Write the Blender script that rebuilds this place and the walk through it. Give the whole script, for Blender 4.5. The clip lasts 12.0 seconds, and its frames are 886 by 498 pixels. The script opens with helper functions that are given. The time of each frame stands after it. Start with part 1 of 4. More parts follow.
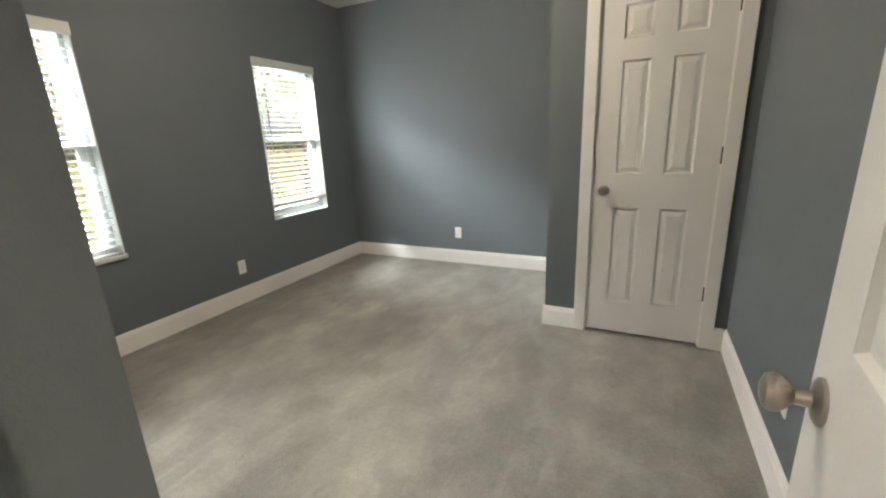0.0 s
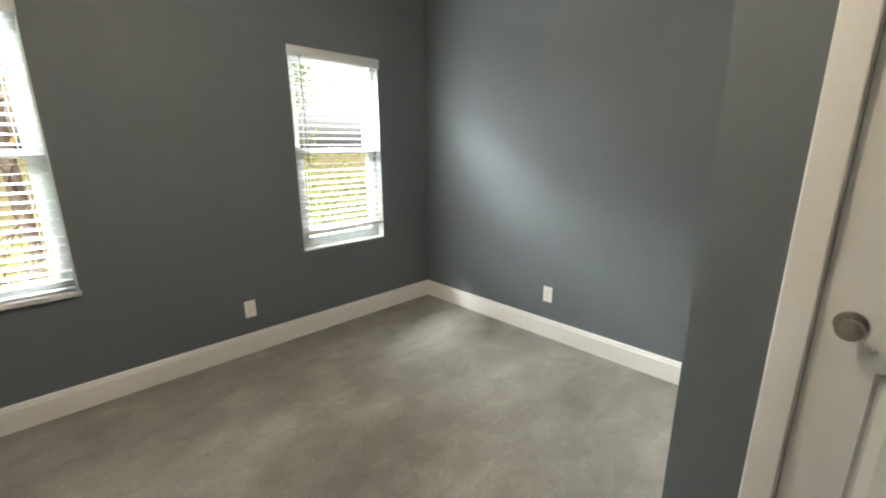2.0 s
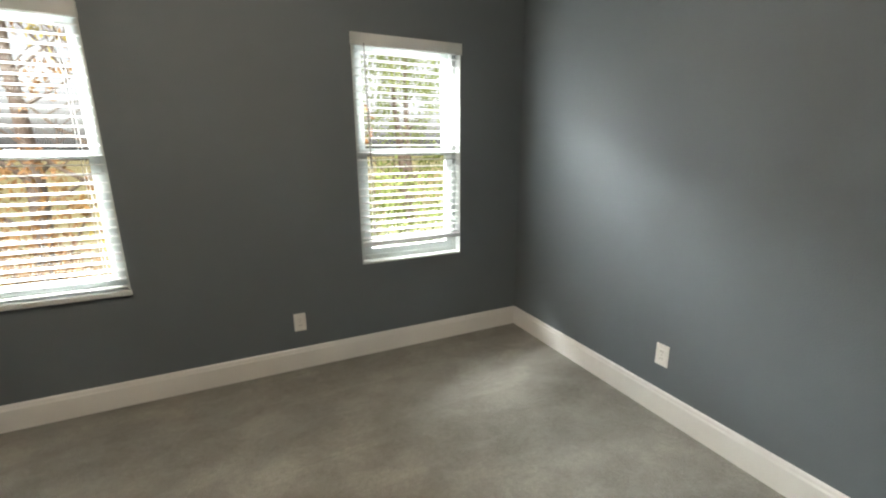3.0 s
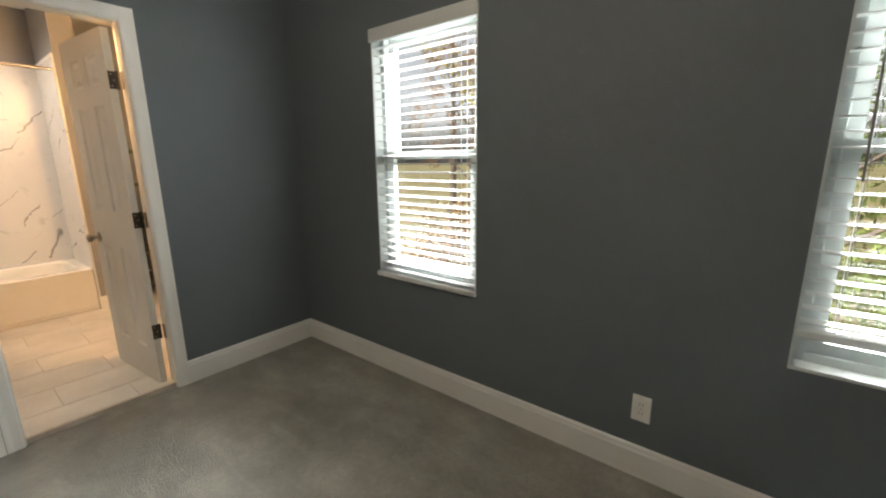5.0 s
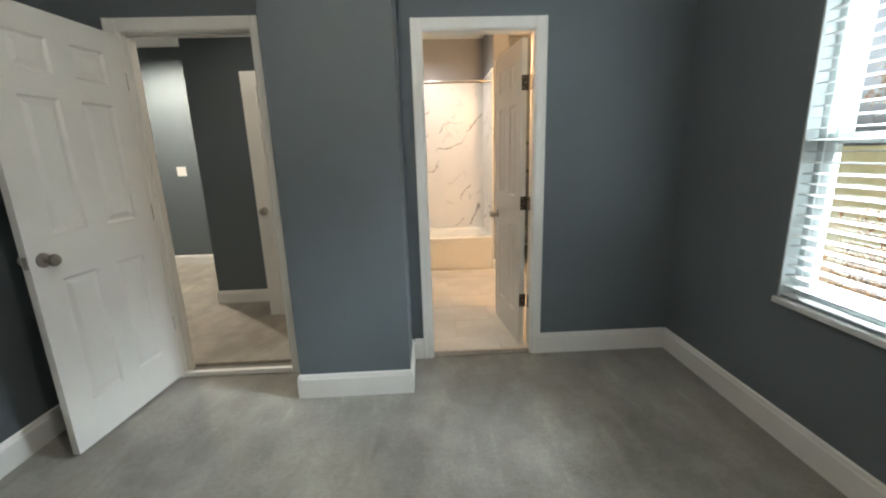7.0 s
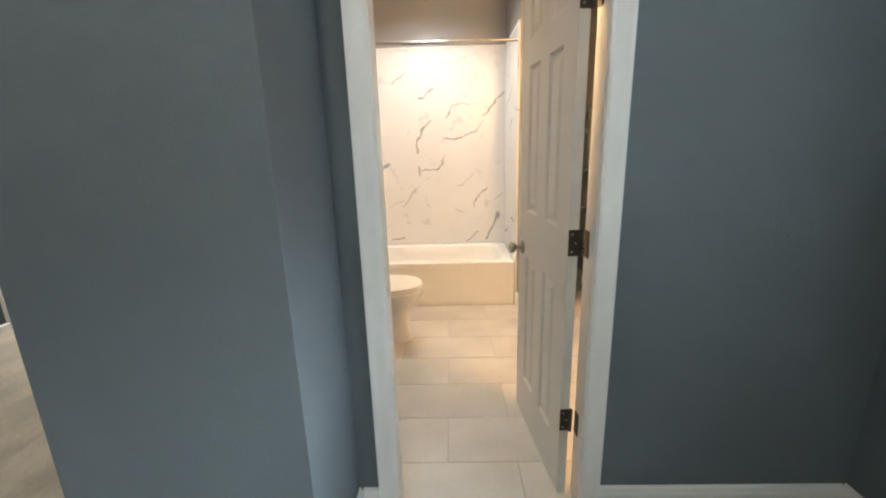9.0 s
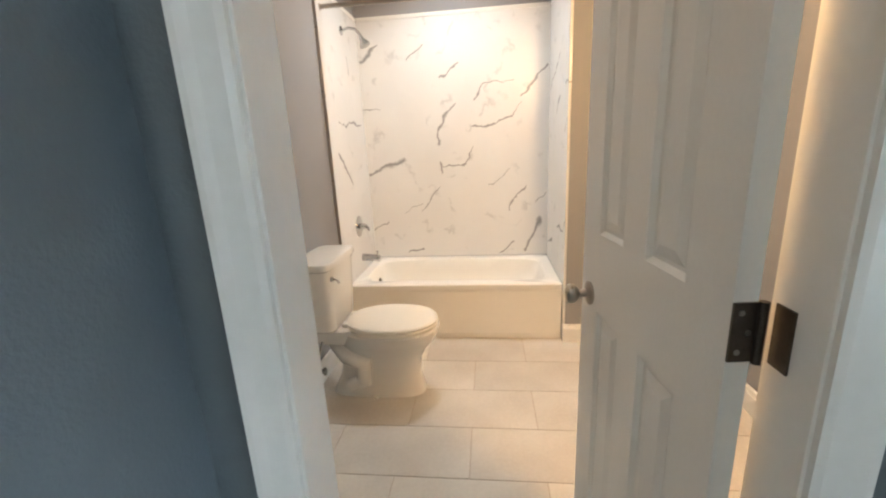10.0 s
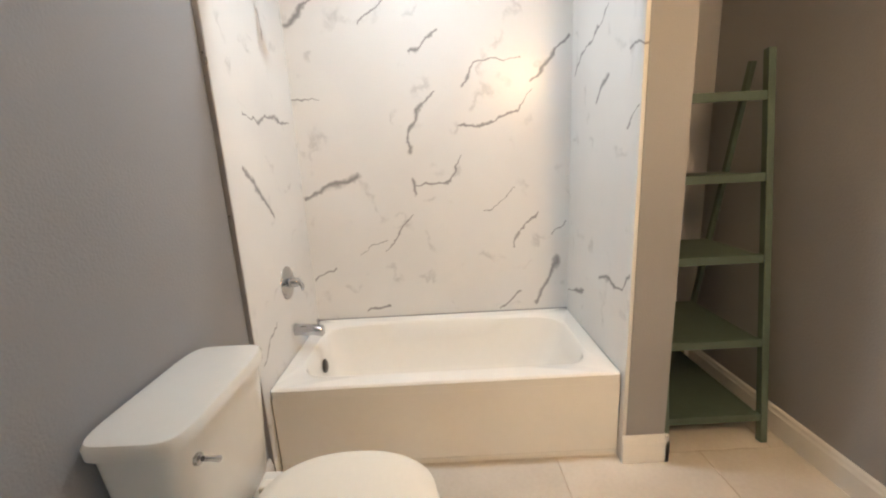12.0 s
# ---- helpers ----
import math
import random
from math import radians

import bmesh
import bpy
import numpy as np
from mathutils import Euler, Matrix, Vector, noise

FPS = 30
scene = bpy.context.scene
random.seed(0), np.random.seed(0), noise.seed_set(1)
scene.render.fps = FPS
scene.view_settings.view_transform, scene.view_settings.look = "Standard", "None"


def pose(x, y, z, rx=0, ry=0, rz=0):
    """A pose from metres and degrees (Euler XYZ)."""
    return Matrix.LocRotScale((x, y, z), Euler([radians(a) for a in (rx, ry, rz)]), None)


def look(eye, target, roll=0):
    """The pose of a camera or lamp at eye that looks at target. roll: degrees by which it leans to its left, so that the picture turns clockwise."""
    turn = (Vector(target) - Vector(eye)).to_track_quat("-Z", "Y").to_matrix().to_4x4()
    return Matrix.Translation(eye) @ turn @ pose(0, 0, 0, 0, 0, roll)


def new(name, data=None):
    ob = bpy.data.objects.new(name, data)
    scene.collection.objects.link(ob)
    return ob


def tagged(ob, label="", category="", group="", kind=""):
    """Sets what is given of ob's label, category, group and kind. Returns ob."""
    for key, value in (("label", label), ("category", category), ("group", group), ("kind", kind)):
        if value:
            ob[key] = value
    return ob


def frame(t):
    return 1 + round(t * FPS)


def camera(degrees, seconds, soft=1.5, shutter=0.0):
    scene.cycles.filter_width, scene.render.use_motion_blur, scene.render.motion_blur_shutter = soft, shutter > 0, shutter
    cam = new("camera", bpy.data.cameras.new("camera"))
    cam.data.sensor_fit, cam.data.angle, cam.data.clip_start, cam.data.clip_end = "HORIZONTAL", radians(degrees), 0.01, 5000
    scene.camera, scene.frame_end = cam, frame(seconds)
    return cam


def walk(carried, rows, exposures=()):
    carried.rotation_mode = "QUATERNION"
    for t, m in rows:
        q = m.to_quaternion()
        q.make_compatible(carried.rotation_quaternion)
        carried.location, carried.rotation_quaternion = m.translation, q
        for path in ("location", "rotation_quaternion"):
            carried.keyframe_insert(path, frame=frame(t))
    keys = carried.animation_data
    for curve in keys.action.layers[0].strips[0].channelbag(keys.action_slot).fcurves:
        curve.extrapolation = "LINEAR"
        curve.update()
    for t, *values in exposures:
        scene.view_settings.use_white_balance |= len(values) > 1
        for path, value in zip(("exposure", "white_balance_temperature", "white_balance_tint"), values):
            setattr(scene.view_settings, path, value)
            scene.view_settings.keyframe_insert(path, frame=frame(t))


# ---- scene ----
cam = camera(94.8, 12.0, soft=2.1)
PATH = [
    (0, (3.113, 0.128, 1.316), (2.258, 1.856, 0.793), -2.5),
    (0.5, (3.03, 0.387, 1.357), (2.206, 2.128, 0.818), -1.9),
    (1, (2.994, 0.75, 1.367), (2.031, 2.431, 0.87), -1.3),
    (1.5, (2.944, 1.125, 1.363), (1.792, 2.687, 0.882), -0.5),
    (2, (2.855, 1.52, 1.387), (1.468, 2.878, 0.905), -0.3),
    (2.5, (2.802, 1.912, 1.40), (1.212, 3.021, 0.912), -0.2),
    (2.7, (2.75, 2.042, 1.381), (1.092, 3.053, 0.901), -0.3),
    (4.3, (1.94, 2.719, 1.36), (0.041, 2.262, 0.926), -0.4),
    (4.5, (1.857, 2.717, 1.358), (0.02, 2.054, 0.924), -0.2),
    (5, (1.731, 2.727, 1.343), (0.201, 1.513, 0.914), -0.6),
    (5.5, (1.734, 2.667, 1.378), (0.578, 1.097, 0.93), -0.4),
    (6, (1.722, 2.671, 1.364), (1.04, 0.841, 0.936), -0.7),
    (6.5, (1.741, 2.677, 1.361), (1.441, 0.748, 0.926), -1.0),
    (6.7, (1.709, 2.667, 1.357), (1.544, 0.724, 0.914), -1.3),
    (8.3, (1.433, 1.82, 1.358), (1.471, -0.115, 0.852), -2.3),
    (8.5, (1.409, 1.664, 1.374), (1.45, -0.269, 0.861), -2.1),
    (9, (1.411, 1.254, 1.345), (1.458, -0.686, 0.86), -1.6),
    (9.5, (1.405, 0.806, 1.306), (1.524, -1.122, 0.79), -2.2),
    (10, (1.355, 0.477, 1.295), (1.58, -1.448, 0.8), -2.8),
    (10.5, (1.352, 0.143, 1.284), (1.689, -1.75, 0.781), -3.2),
    (11, (1.416, -0.111, 1.277), (1.788, -2.002, 0.74), -2.6),
    (11.5, (1.496, -0.377, 1.276), (1.791, -2.295, 0.79), -2.1),
    (12, (1.588, -0.604, 1.281), (1.583, -2.552, 0.83), -2.9),
]
EXPOSURES = [
    (0, 2.4, 6650, 10), (1.5, 2.4, 6750, 9), (2.7, 2.2, 6750, 9), (4.5, 1.76, 7200, 11), (5.5, 1.62, 6150, 6), (6.5, 1.75, 6000, 5),
    (8.5, 1.85, 5950, 4), (9.2, 1.95, 5750, 4), (10.0, 1.85, 5600, 4), (10.5, 1.8, 5400, 3), (12, 1.65, 5150, 2),
]
walk(cam, [(t, look(eye, target, roll)) for t, eye, target, roll in PATH], EXPOSURES)

# ---- light ----


def world_light():
    w = bpy.data.worlds.new("world")
    scene.world = w
    w.use_nodes = True
    nt = w.node_tree
    sky = nt.nodes.new("ShaderNodeTexSky")
    sky.sky_type, sky.sun_disc = "NISHITA", False
    sky.sun_elevation, sky.sun_rotation = radians(38), radians(110)
    sky.air_density, sky.dust_density, sky.ozone_density = 1.0, 4.0, 1.0
    haze = nt.nodes.new("ShaderNodeHueSaturation")
    haze.inputs["Saturation"].default_value, haze.inputs["Value"].default_value = 0.22, 1.25
    nt.links.new(sky.outputs[0], haze.inputs["Color"])
    nt.links.new(haze.outputs[0], nt.nodes["Background"].inputs[0])
    nt.nodes["Background"].inputs[1].default_value = SKY
    sun = bpy.data.lights.new("sun", "SUN")
    sun.energy, sun.angle, sun.color = 1.3, radians(14), (1.0, 0.95, 0.88)
    ob = new("sun", sun)
    ob.matrix_world = look((0, 0, 20), (-9, 3, 11))


def bulb(name, at, watts, color, radius=0.05):
    lamp = bpy.data.lights.new(name, "POINT")
    lamp.energy, lamp.color, lamp.shadow_soft_size = watts, color, radius
    new(name, lamp).location = at


def spot(name, at, target, watts, color, degrees=130, blend=0.8):
    lamp = bpy.data.lights.new(name, "SPOT")
    lamp.energy, lamp.color, lamp.shadow_soft_size = watts, color, 0.05
    lamp.spot_size, lamp.spot_blend = radians(degrees), blend
    new(name, lamp).matrix_world = look(at, target)


SKY = 0.05
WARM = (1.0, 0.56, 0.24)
SOFT = (1.0, 0.84, 0.66)
world_light()
bulb("bedroom_bulb", (1.85, 1.95, 2.58), 10.2, SOFT, 0.06)
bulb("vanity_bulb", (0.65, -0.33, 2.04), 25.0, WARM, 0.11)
spot("shower_bulb", (1.60, -2.20, 2.70), (1.60, -2.20, 0), 26.0, (1.0, 0.93, 0.84), 150, 1.0)
spot("hall_bulb", (4.70, -2.20, 2.70), (4.70, -2.20, 0), 100, SOFT, 165, 0.6)
# fill spot added to brighten the hall by the entry; no lamp known here
spot("landing_fill", (3.05, -0.50, 2.70), (3.05, -0.50, 0), 9.5, SOFT, 150, 0.9)


def sky_lamp(watts):
    """Added area lamp, unseen above the lawn, boosts skylight through both bedroom windows."""
    lamp = bpy.data.lights.new("sky_lamp", "AREA")
    lamp.shape, lamp.size, lamp.size_y, lamp.energy, lamp.color = "RECTANGLE", 5.0, 1.3, watts, (0.94, 0.98, 1.0)
    new("sky_lamp", lamp).matrix_world = look((-3.6, 1.2, 4.25), (0.3, 3.0, 1.3))


sky_lamp(1400)


# ---- materials ----
def mat(name, color, rough=0.6, metal=0.0, scale=8.0, vary=0.12, fine=160.0, bump=0.02, second=None, coat=0.0):
    """Paint, cloth or metal: colour that varies at two scales, fine relief, uneven gloss."""
    m = bpy.data.materials.new(name)
    m.use_nodes = True
    nt = m.node_tree
    n, link = nt.nodes, nt.links
    b = n["Principled BSDF"]
    co = n.new("ShaderNodeTexCoord")
    big = n.new("ShaderNodeTexNoise")
    big.inputs["Scale"].default_value, big.inputs["Detail"].default_value = scale, 5
    small = n.new("ShaderNodeTexNoise")
    small.inputs["Scale"].default_value, small.inputs["Detail"].default_value = fine, 3
    link.new(co.outputs["Object"], big.inputs["Vector"])
    link.new(co.outputs["Object"], small.inputs["Vector"])
    add = n.new("ShaderNodeMath")
    add.operation = "MULTIPLY_ADD"
    link.new(small.outputs[0], add.inputs[0])
    add.inputs[1].default_value = 0.35
    link.new(big.outputs[0], add.inputs[2])
    ramp = n.new("ShaderNodeMapRange")
    ramp.inputs["From Min"].default_value, ramp.inputs["From Max"].default_value = 0.4, 0.95
    link.new(add.outputs[0], ramp.inputs["Value"])
    mix = n.new("ShaderNodeMix")
    mix.data_type = "RGBA"
    mix.inputs["A"].default_value = (*[c * (1 - vary) for c in color], 1)
    mix.inputs["B"].default_value = (*(second or [min(1, c * (1 + vary)) for c in color]), 1)
    link.new(ramp.outputs[0], mix.inputs["Factor"])
    link.new(mix.outputs["Result"], b.inputs["Base Color"])
    gloss = n.new("ShaderNodeMapRange")
    gloss.inputs["To Min"].default_value, gloss.inputs["To Max"].default_value = max(0.03, rough - 0.08), min(1, rough + 0.08)
    link.new(big.outputs[0], gloss.inputs["Value"])
    link.new(gloss.outputs[0], b.inputs["Roughness"])
    b.inputs["Metallic"].default_value = metal
    b.inputs["Coat Weight"].default_value = coat
    if bump:
        bp = n.new("ShaderNodeBump")
        bp.inputs["Strength"].default_value, bp.inputs["Distance"].default_value = 0.5, bump * 0.05
        link.new(small.outputs[0], bp.inputs["Height"])
        link.new(bp.outputs[0], b.inputs["Normal"])
    return m


def carpet_mat(name, dark, light):
    """Cut pile: fibre grain, trodden patches where the pile lies either way, and light scuffs of the vacuum cleaner."""
    m = mat(name, dark, 0.97, 0, 1.6, 0.0, 190, 0.45, light)
    nt = m.node_tree
    n, link = nt.nodes, nt.links
    n["Math"].inputs[1].default_value = 0.7
    n["Map Range"].inputs["From Min"].default_value, n["Map Range"].inputs["From Max"].default_value = 0.60, 1.10
    b = n["Principled BSDF"]
    b.inputs["Sheen Weight"].default_value = 0.25
    co = n.new("ShaderNodeTexCoord")
    tone = b.inputs["Base Color"].links[0].from_socket
    layers = (  # turn, stretch, scale, distortion, noise range, tone range
        (17, (1.0, 0.5, 1.0), 2.4, 0.2, (0.35, 0.66), (0.84, 1.16)),
        (-28, (1.0, 0.7, 1.0), 6.0, 0.3, (0.40, 0.62), (0.88, 1.12)),
        (12, (1.0, 0.13, 1.0), 11.0, 0.3, (0.60, 0.74), (1.0, 1.22)),
        (0, (1.0, 1.0, 1.0), 38.0, 0.6, (0.35, 0.65), (0.93, 1.07)))
    for turn, stretch, scale, bend, seen, to in layers:
        mp = n.new("ShaderNodeMapping")
        mp.inputs["Rotation"].default_value[2] = radians(turn)
        mp.inputs["Scale"].default_value = stretch
        link.new(co.outputs["Object"], mp.inputs["Vector"])
        st = n.new("ShaderNodeTexNoise")
        st.inputs["Scale"].default_value, st.inputs["Detail"].default_value, st.inputs["Distortion"].default_value = scale, 6, bend
        link.new(mp.outputs[0], st.inputs["Vector"])
        mr = n.new("ShaderNodeMapRange")
        mr.inputs["From Min"].default_value, mr.inputs["From Max"].default_value = seen
        mr.inputs["To Min"].default_value, mr.inputs["To Max"].default_value = to
        link.new(st.outputs[0], mr.inputs["Value"])
        mul = n.new("ShaderNodeVectorMath")
        mul.operation = "SCALE"
        link.new(tone, mul.inputs[0])
        link.new(mr.outputs[0], mul.inputs["Scale"])
        tone = mul.outputs[0]
    link.new(tone, b.inputs["Base Color"])
    return m


# printed veins: distance along the wall and height of both ends, half width
VEINS_HIGH = (
    (2.30, 1.94, 2.16, 2.02, 0.018), (1.93, 1.92, 1.83, 2.01, 0.007), (1.71, 1.78, 1.57, 1.89, 0.014), (1.45, 1.61, 1.38, 1.71, 0.006),
    (1.38, 1.71, 1.15, 1.75, 0.006), (1.11, 1.63, 0.90, 1.85, 0.014), (1.74, 1.31, 1.67, 1.52, 0.017), (1.67, 1.52, 1.58, 1.58, 0.009),
    (1.46, 1.40, 1.17, 1.47, 0.009), (1.17, 1.47, 1.11, 1.57, 0.006), (2.31, 1.58, 2.19, 1.58, 0.008), (2.31, 1.09, 2.01, 1.19, 0.024),
)
VEINS_LOW = (
    (1.72, 1.07, 1.71, 1.15, 0.013), (1.71, 1.12, 1.56, 1.13, 0.010), (1.56, 1.13, 1.44, 1.27, 0.007), (1.88, 0.79, 1.72, 0.98, 0.007),
    (1.34, 0.97, 1.17, 1.06, 0.004), (1.19, 0.77, 1.07, 0.97, 0.009), (2.31, 0.64, 2.20, 0.71, 0.008), (2.04, 0.44, 1.89, 0.47, 0.007),
    (1.26, 0.42, 1.16, 0.50, 0.009), (1.08, 0.42, 0.95, 0.68, 0.018), (0.98, 0.82, 0.91, 0.88, 0.009), (2.04, 0.77, 1.87, 0.85, 0.004),
)
VEINS_TAPS = (
    (-2.22, 1.46, -2.44, 1.47, 0.010), (-2.44, 1.47, -2.71, 1.48, 0.012), (-2.17, 1.28, -2.39, 1.06, 0.014), (-2.49, 1.92, -2.53, 1.80, 0.012), (-2.10, 0.51, -2.26, 0.61, 0.006),
)
VEINS_WING = (
    (-2.75, 1.64, -2.38, 1.83, 0.008), (-2.46, 1.47, -2.33, 1.57, 0.015), (-2.15, 1.35, -2.06, 1.41, 0.008), (-2.79, 0.51, -2.53, 0.57, 0.011),
    (-2.36, 0.71, -2.13, 0.72, 0.015), (-2.13, 0.72, -2.06, 0.80, 0.010), (-2.16, 1.63, -2.06, 1.62, 0.008),
)


def marble_mat(name, veins, along=0):
    """White wall panel with grey printed veins, drawn as broken, wavering streaks, and faint random ones."""
    m = bpy.data.materials.new(name)
    m.use_nodes = True
    nt = m.node_tree
    n, link = nt.nodes, nt.links
    b = n["Principled BSDF"]

    def math_node(op, a, c=None, d=None):
        k = n.new("ShaderNodeMath")
        k.operation = op
        for i, v in enumerate((a, c, d)):
            if v is None:
                continue
            if isinstance(v, (int, float)):
                k.inputs[i].default_value = v
            else:
                link.new(v, k.inputs[i])
        return k.outputs[0]

    co = n.new("ShaderNodeTexCoord")
    warp = n.new("ShaderNodeTexNoise")
    warp.inputs["Scale"].default_value, warp.inputs["Detail"].default_value = 7.0, 4
    link.new(co.outputs["Object"], warp.inputs["Vector"])
    off = n.new("ShaderNodeVectorMath")
    off.operation = "MULTIPLY_ADD"
    link.new(warp.outputs["Color"], off.inputs[0])
    off.inputs[1].default_value = (0.13, 0.13, 0.13)
    link.new(co.outputs["Object"], off.inputs[2])
    sep = n.new("ShaderNodeSeparateXYZ")
    link.new(off.outputs[0], sep.inputs[0])
    width = n.new("ShaderNodeTexNoise")
    width.inputs["Scale"].default_value = 9.0
    link.new(co.outputs["Object"], width.inputs["Vector"])
    wide = math_node("MULTIPLY_ADD", width.outputs[0], 2.2, -0.25)
    total = None
    for x0, z0, x1, z1, half in veins:
        x0, z0, x1, z1 = x0 + 0.065, z0 + 0.065, x1 + 0.065, z1 + 0.065
        dx, dz = x1 - x0, z1 - z0
        ll = dx * dx + dz * dz
        px, pz = math_node("SUBTRACT", sep.outputs[along], x0), math_node("SUBTRACT", sep.outputs[2], z0)
        dot = math_node("MULTIPLY_ADD", px, dx / ll, math_node("MULTIPLY", pz, dz / ll))
        k = n.new("ShaderNodeClamp")
        link.new(dot, k.inputs[0])
        ex, ez = math_node("MULTIPLY_ADD", k.outputs[0], -dx, px), math_node("MULTIPLY_ADD", k.outputs[0], -dz, pz)
        dist = math_node("SQRT", math_node("MULTIPLY_ADD", ex, ex, math_node("MULTIPLY", ez, ez)))
        near = n.new("ShaderNodeMapRange")
        near.interpolation_type = "SMOOTHSTEP"
        near.inputs["From Max"].default_value = 0.0
        link.new(math_node("DIVIDE", dist, math_node("MAXIMUM", wide, 0.25)), near.inputs["Value"])
        near.inputs["From Min"].default_value = half * 1.15
        total = near.outputs[0] if total is None else math_node("MAXIMUM", total, near.outputs[0])
    mp = n.new("ShaderNodeMapping")
    mp.inputs["Rotation"].default_value = (0.5, 0.62, 0.4)
    link.new(off.outputs[0], mp.inputs["Vector"])
    faint = n.new("ShaderNodeTexNoise")
    faint.inputs["Scale"].default_value, faint.inputs["Detail"].default_value = 2.4, 6
    link.new(mp.outputs[0], faint.inputs["Vector"])
    ridge = math_node("ABSOLUTE", math_node("SUBTRACT", faint.outputs[0], 0.5))
    rm = n.new("ShaderNodeMapRange")
    rm.inputs["From Min"].default_value, rm.inputs["From Max"].default_value = 0.022, 0.0
    link.new(ridge, rm.inputs["Value"])
    gate = n.new("ShaderNodeMapRange")
    gate.inputs["From Min"].default_value, gate.inputs["From Max"].default_value = 0.52, 0.66
    link.new(width.outputs[0], gate.inputs["Value"])
    soft = math_node("MULTIPLY", math_node("MULTIPLY", rm.outputs[0], gate.outputs[0]), 0.3)
    total = math_node("MAXIMUM", math_node("MULTIPLY", total, 0.9), soft)
    cloud = n.new("ShaderNodeMix")
    cloud.data_type = "RGBA"
    cloud.inputs["A"].default_value, cloud.inputs["B"].default_value = (0.70, 0.69, 0.68, 1), (0.83, 0.82, 0.80, 1)
    link.new(faint.outputs[0], cloud.inputs["Factor"])
    mix = n.new("ShaderNodeMix")
    mix.data_type = "RGBA"
    link.new(total, mix.inputs["Factor"])
    link.new(cloud.outputs["Result"], mix.inputs["A"])
    mix.inputs["B"].default_value = (0.25, 0.24, 0.245, 1)
    link.new(mix.outputs["Result"], b.inputs["Base Color"])
    b.inputs["Roughness"].default_value = 0.27
    return m


def leaf_mat(name, a, c):
    m = mat(name, a, 0.8, 0, 0.9, 0.3, 9, 0, c)
    m.node_tree.nodes["Principled BSDF"].inputs["Subsurface Weight"].default_value = 0.0
    return m


PAINT = mat("grey_wall_paint", (0.125, 0.146, 0.160), 0.72, 0, 1.3, 0.05, 140, 0.05)
BATH_PAINT = mat("light_grey_wall_paint", (0.30, 0.30, 0.31), 0.6, 0, 1.3, 0.05, 140, 0.05)
CEIL = mat("white_ceiling_paint", (0.76, 0.75, 0.73), 0.9, 0, 2.0, 0.04, 90, 0.1)
TRIM = mat("white_trim_paint", (0.78, 0.77, 0.74), 0.38, 0, 3.0, 0.04, 60, 0.01)
DOOR = mat("white_door_paint", (0.74, 0.73, 0.70), 0.42, 0, 2.5, 0.05, 110, 0.02)
VINYL = mat("white_vinyl", (0.57, 0.61, 0.60), 0.35, 0, 4.0, 0.03, 60, 0)
SLAT = mat("white_blind_slat", (0.66, 0.67, 0.66), 0.45, 0, 6.0, 0.04, 80, 0)
def translucent(m, share, color):
    nt = m.node_tree
    out = nt.nodes["Material Output"]
    tr = nt.nodes.new("ShaderNodeBsdfTranslucent")
    tr.inputs[0].default_value = (*color, 1)
    mx = nt.nodes.new("ShaderNodeMixShader")
    mx.inputs[0].default_value = share
    nt.links.new(nt.nodes["Principled BSDF"].outputs[0], mx.inputs[1])
    nt.links.new(tr.outputs[0], mx.inputs[2])
    nt.links.new(mx.outputs[0], out.inputs[0])


translucent(SLAT, 0.15, (0.7, 0.72, 0.7))
CARPET = carpet_mat("grey_carpet", (0.185, 0.175, 0.152), (0.302, 0.287, 0.252))
HALL_CARPET = carpet_mat("beige_carpet", (0.27, 0.245, 0.205), (0.38, 0.345, 0.29))
NICKEL = mat("brushed_nickel", (0.42, 0.39, 0.35), 0.30, 1.0, 20, 0.08, 260, 0.01)
CHROME = mat("chrome", (0.52, 0.52, 0.53), 0.14, 1.0, 20, 0.05, 100, 0)
BRONZE = mat("dark_hinge_metal", (0.10, 0.085, 0.07), 0.40, 0.9, 25, 0.2, 200, 0.01)
CERAMIC = mat("white_ceramic", (0.80, 0.78, 0.73), 0.10, 0, 3, 0.03, 30, 0, None, 0.3)
SEAT = mat("cream_seat_plastic", (0.80, 0.76, 0.67), 0.42, 0, 4, 0.03, 60, 0)
ACRYLIC = mat("white_tub_acrylic", (0.84, 0.82, 0.77), 0.16, 0, 2, 0.03, 30, 0)
GROUT = mat("beige_grout", (0.50, 0.44, 0.37), 0.9, 0, 30, 0.15, 300, 0.1)
GREEN = mat("sage_green_paint", (0.082, 0.116, 0.094), 0.5, 0, 9, 0.15, 90, 0.03)
PLASTIC = mat("white_plastic", (0.82, 0.81, 0.77), 0.35, 0, 10, 0.03, 100, 0)
DARK = mat("dark_slot", (0.03, 0.028, 0.026), 0.7, 0, 20, 0.2, 90, 0)
WAND = mat("clear_grey_wand", (0.20, 0.20, 0.19), 0.3, 0, 20, 0.1, 90, 0)
BLUE = mat("blue_supply_valve", (0.06, 0.09, 0.35), 0.4, 0, 20, 0.1, 90, 0)
BARK = mat("grey_brown_bark", (0.13, 0.10, 0.08), 0.95, 0, 5, 0.35, 30, 0.4)
GRASS = mat("autumn_lawn", (0.16, 0.19, 0.06), 0.95, 0, 0.35, 0.3, 9, 0.5, (0.30, 0.22, 0.10))
LEAF_GREEN = leaf_mat("green_leaves", (0.08, 0.13, 0.03), (0.22, 0.26, 0.07))
LEAF_RUST = leaf_mat("rust_leaves", (0.22, 0.09, 0.04), (0.33, 0.20, 0.07))
